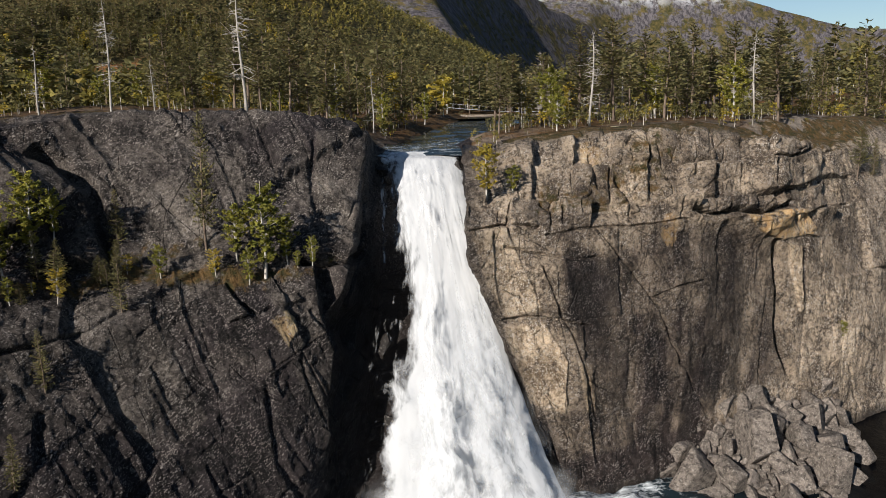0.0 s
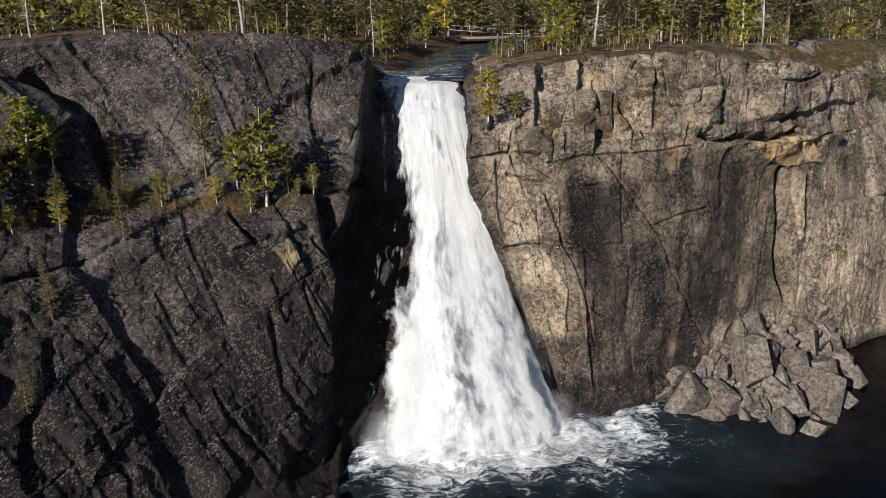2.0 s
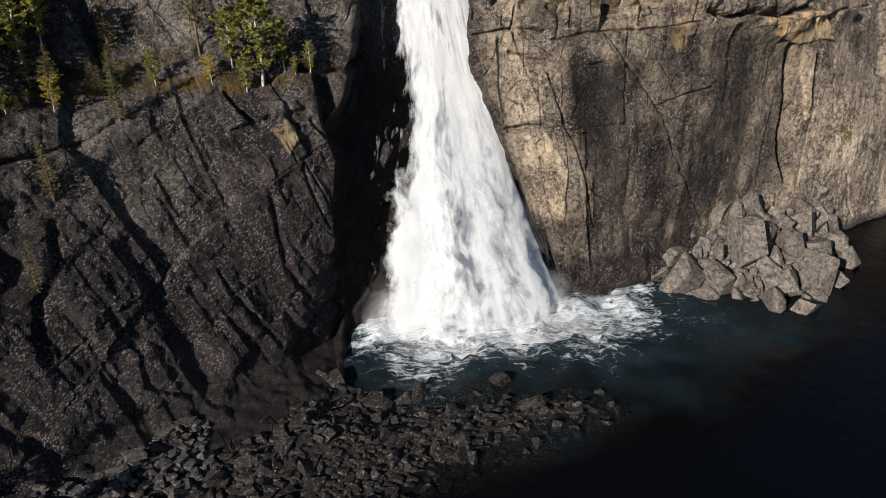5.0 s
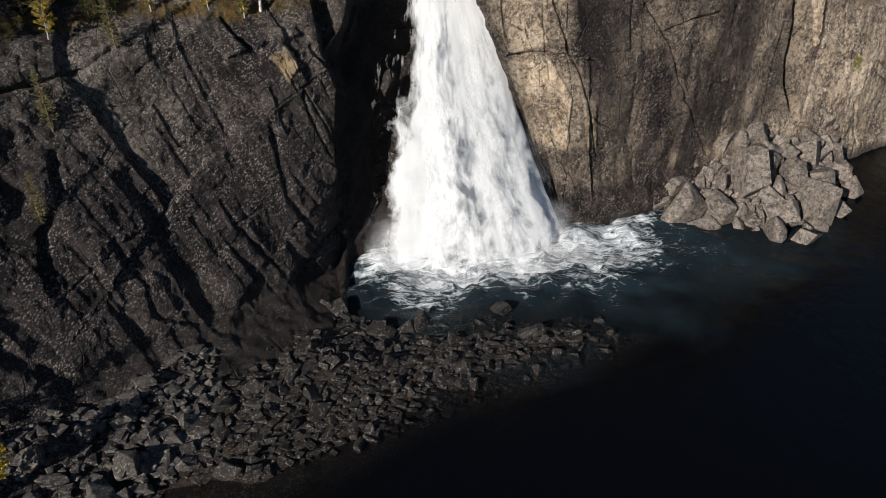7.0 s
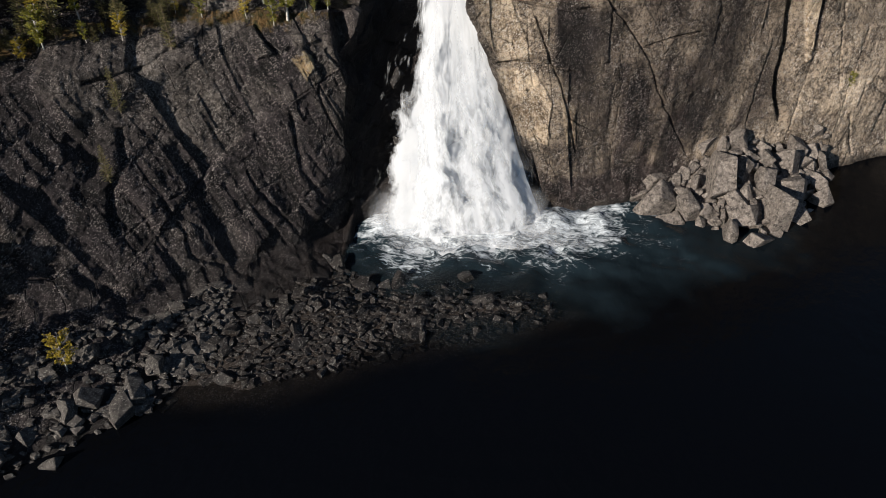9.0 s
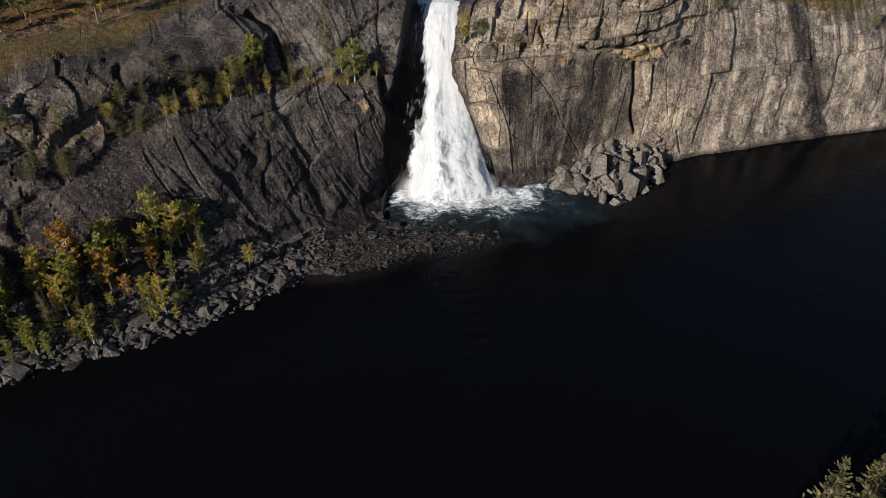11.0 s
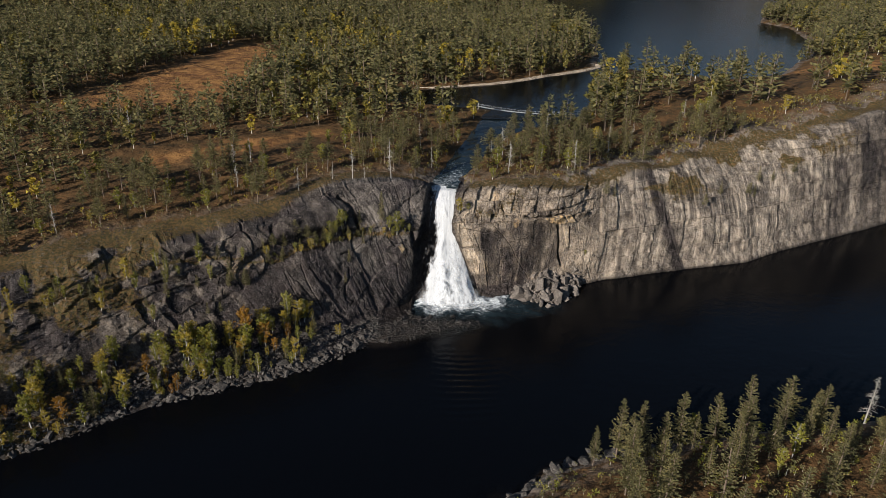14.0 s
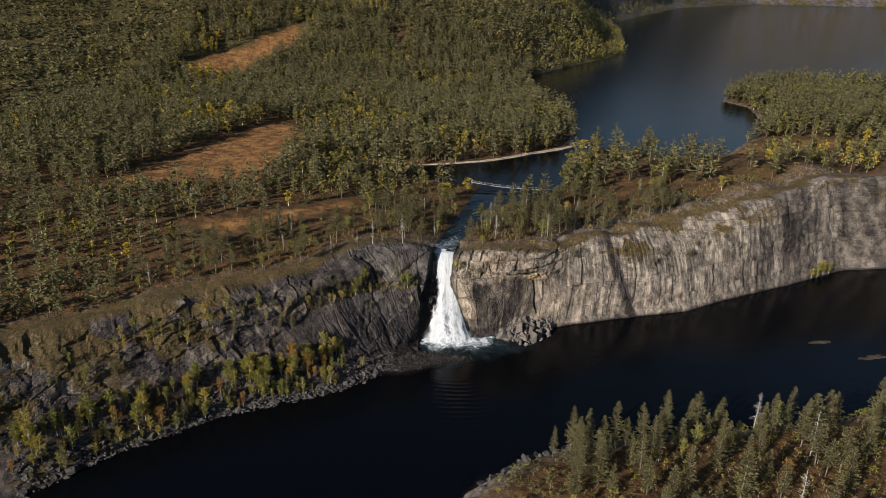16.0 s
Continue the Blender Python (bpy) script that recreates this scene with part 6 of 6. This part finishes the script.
for size, tries in ((3.0, 50), (2.2, 160), (1.4, 700), (0.9, 1800), (0.55, 2500)):
    for x, y in rr.uniform((27, -26), (55, -2), (tries, 2)):
        if any((x - a) ** 2 + (y - b) ** 2 < (0.42 * (size + c)) ** 2 for a, b, c in placed) or not inside(np.array([x]), np.array([y]), PILE)[0]:
            continue
        placed.append((x, y, size))
for n, (x, y, size) in enumerate(placed):
    size = size * rr.uniform(0.85, 1.15)
    h = float(pile_height(np.array([x]), np.array([y]))[0])
    boulder(pale_meshes[rr.integers(0, 8)], "boulder", x, y, h + 0.12 * size, size * 1.12, rr,
            "large angular pale boulder fallen from the wall" if size > 2 else "angular pale grey boulder in the rockfall", "boulder", "rockfall boulders", 0.72, 0.5)

# cobbles on the bar below the fall, the largest as things of their own
dark_meshes = [rock_mesh("cobble", f, DARK_STONE) for f in SMALL]
grey_meshes = [rock_mesh("shore_rock", f, GREY_STONE) for f in SMALL]
bar_xy = scatter(16000, -20, 24, -54, -26, 0.48, rr)
bh = bar_height(bar_xy[:, 0], bar_xy[:, 1])
keep_b = (bh > -0.55) & inside(bar_xy[:, 0], bar_xy[:, 1], [(a * 1.06, b + 0.0) for a, b in BAR])
bar_xy, bh = bar_xy[keep_b], bh[keep_b]
sizes = np.clip(rr.lognormal(-0.75, 0.42, len(bar_xy)), 0.22, 1.25)
order = np.argsort(-sizes)
for n in order[:230]:
    x, y = bar_xy[n]
    pale_one = x < -11 and rr.uniform() < 0.7
    boulder((grey_meshes if pale_one else dark_meshes)[rr.integers(0, 6)], "cobble", x, y, bh[n] + 0.12 * sizes[n], sizes[n] * 1.15, rr,
            "grey angular rock on the bar" if pale_one else "dark wet rock on the bar below the fall", "rock", "rocks on the bar", 0.6)
for x, y, size in [(10.9, -33.3, 1.6), (6.5, -37.8, 1.5), (-3.0, -33.0, 1.9), (0.5, -36.0, 2.0), (4.0, -34.5, 1.8), (3.0, -40.5, 1.6), (7.5, -41.0, 1.4), (-6.0, -35.0, 1.8), (13.0, -36.5, 1.8)]:
    boulder(dark_meshes[rr.integers(0, 6)], "cobble", x, y, 0.15, size, rr, "large dark wet rock below the fall", "rock", "rocks on the bar", 0.7)


for x, y, z, size in [(0.0, -4.3, 30.3, 1.9), (0.5, -5.2, 29.2, 1.3), (8.6, -4.4, 30.3, 1.5), (0.9, -19.2, 15.2, 1.3), (1.6, -21.8, 9.0, 1.2)]:
    boulder(dark_meshes[rr.integers(0, 6)], "fall_rock", x, y, z, size, rr, "dark wet rock standing out of the waterfall", "rock", "rocks in the fall", 1.0)


def rubble(name, xyz, size, mat, label, rng):
    """Many small stones as one mesh."""
    vs, fs, total = [], [], 0
    pick_ = rng.integers(0, len(TINY), len(xyz))
    turn = rng.uniform(0, 6.28, len(xyz))
    for n, (v, f) in enumerate(TINY):
        who = np.nonzero(pick_ == n)[0]
        c, s = np.cos(turn[who])[:, None], np.sin(turn[who])[:, None]
        x = (v[None, :, 0] * c - v[None, :, 1] * s) * size[who][:, None] * 1.2 + xyz[who, 0][:, None]
        y = (v[None, :, 0] * s + v[None, :, 1] * c) * size[who][:, None] + xyz[who, 1][:, None]
        z = v[None, :, 2] * size[who][:, None] * 0.8 + xyz[who, 2][:, None]
        vs.append(np.stack([x, y, z], -1).reshape(-1, 3))
        fs.append((f[None] + (np.arange(len(who)) * len(v))[:, None, None] + total).reshape(-1, 3))
        total += len(who) * len(v)
    ob = mesh_object(name, np.concatenate(vs), np.concatenate(fs), mat)
    return tagged(ob, label, "rubble", kind="stuff")


rest_b = order[230:]
rubble("bar_cobbles", np.stack([bar_xy[rest_b, 0], bar_xy[rest_b, 1], bh[rest_b] + 0.05], -1), sizes[rest_b] * 1.1, DARK_STONE, "small dark cobbles covering the bar", rr)

# rocks along the left shore and among the birches
shore_pts = []
for n in range(2600):
    s, f = rr.uniform(0.0, 7.0), rr.uniform(-0.12, 0.8) ** 1.0
    i = int(s)
    a, b = shape[1 + i, 0] * (1 - s + i) + shape[2 + i, 0] * (s - i), shape[1 + i, 1] * (1 - s + i) + shape[2 + i, 1] * (s - i)
    shore_pts.append(np.append(a * (1 - f) + b * f, f))
shore_pts = np.array(shore_pts)
shore_size = np.clip(rr.lognormal(-0.25, 0.5, len(shore_pts)), 0.35, 3.2) * np.where(shore_pts[:, 3] < 0.25, 1.0, 0.8) * np.where(shore_pts[:, 0] > -30, 0.62, 0.9)
order = np.argsort(-shore_size)
flat_lookup = P2[(row > -0.5) & (row < 1.4)]


def shore_z(x, y):
    d = (flat_lookup[:, 0] - x) ** 2 + (flat_lookup[:, 1] - y) ** 2
    return flat_lookup[np.argmin(d), 2]


for n in order[:285]:
    x, y = shore_pts[n, :2]
    boulder(grey_meshes[rr.integers(0, 6)], "shore_rock", x, y, shore_z(x, y) + 0.15 * shore_size[n], shore_size[n] * 1.1, rr, "angular grey rock on the wooded shore", "rock", "shore rocks", 0.8)
low = order[285:]
rubble("shore_stones", np.stack([shore_pts[low, 0], shore_pts[low, 1], [shore_z(x, y) + 0.1 for x, y in shore_pts[low, :2]]], -1), shore_size[low], GREY_STONE, "small grey stones along the shore", rr)

# blocks on the point of the near bank
for n in range(46):
    s = rr.uniform(0, 4.6)
    i = int(s)
    x = NEAR[i][0] * (1 - s + i) + NEAR[i + 1][0] * (s - i) + rr.uniform(-0.5, 3.5)
    y = NEAR[i][1] * (1 - s + i) + NEAR[i + 1][1] * (s - i) - rr.uniform(-0.5, 3.5)
    size = rr.uniform(0.9, 3.0)
    boulder(grey_meshes[rr.integers(0, 6)], "bank_rock", x, y, float(near_height(np.array([x]), np.array([y]))[0]) + 0.1 * size, size, rr, "grey block on the rocky point", "rock", "rocks on the near point", 0.8)

# ---- the slack footbridge over the river ----
WOOD = bark_material("grey_bridge_planks", (0.28, 0.26, 0.23), (0.52, 0.49, 0.44), 4.0)
STEEL = Nodes("galvanised_cable").finish((0.42, 0.43, 0.44), 0.45, None, 0.5)
bridge = new("footbridge")
tagged(bridge, "slack grey plank footbridge hung on cables over the river", "bridge")
B0, B1 = np.array([8.0, 89.0, 37.6]), np.array([54.0, 82.0, 38.0])
span = B1 - B0
length = float(np.linalg.norm(span[:2]))
ahead_ = np.array([span[0], span[1], 0]) / length
sideways = np.array([-ahead_[1], ahead_[0], 0])


def deck(t):
    """A place on the deck's middle line, sagging between the ends."""
    return B0 + span * t - np.array([0, 0, 1.5]) * 4 * t * (1 - t)


plank_bm = bmesh.new()
bmesh.ops.create_cube(plank_bm, size=1.0)
bmesh.ops.scale(plank_bm, vec=(0.30, 1.0, 0.05), verts=plank_bm.verts)
plank_me = bpy.data.meshes.new("plank")
plank_bm.to_mesh(plank_me)
plank_bm.free()
plank_me.materials.append(WOOD)
for n in range(132):
    t = (n + 0.5) / 132
    ob = new("plank", plank_me)
    ob.parent = bridge
    ob.matrix_basis = Matrix.LocRotScale(Vector(deck(t)), Euler((0, -math.atan2(deck(t + 0.01)[2] - deck(t)[2], length * 0.01), math.atan2(ahead_[1], ahead_[0]))), None)
for side, lift, nm, r in ((-0.5, 0.0, "deck_cable", 0.045), (0.5, 0.0, "deck_cable", 0.045), (-0.6, 0.95, "hand_cable", 0.022), (0.6, 0.95, "hand_cable", 0.022)):
    v, f = tube([deck(t) + sideways * side + (0, 0, lift) for t in np.linspace(0, 1, 30)], [r] * 30, 6)
    mesh_object(nm, v, f, STEEL, bridge, True)
for t in np.linspace(0.03, 0.97, 30):
    for side in (-0.58, 0.58):
        v, f = tube([deck(t) + sideways * side, deck(t) + sideways * side + (0, 0, 0.95)], [0.014, 0.014], 5)
        mesh_object("hanger", v, f, STEEL, bridge, True)
for end in (B0, B1):
    for side in (-0.8, 0.8):
        base = end + sideways * side
        v, f = tube([base - (0, 0, 3.2), base + (0, 0, 1.4)], [0.12, 0.10], 8)
        mesh_object("post", v, f, WOOD, bridge, True)
    v, f = tube([end + sideways * -0.95 + (0, 0, 1.25), end + sideways * 0.95 + (0, 0, 1.25)], [0.08, 0.08], 8)
    mesh_object("crossbeam", v, f, WOOD, bridge, True)
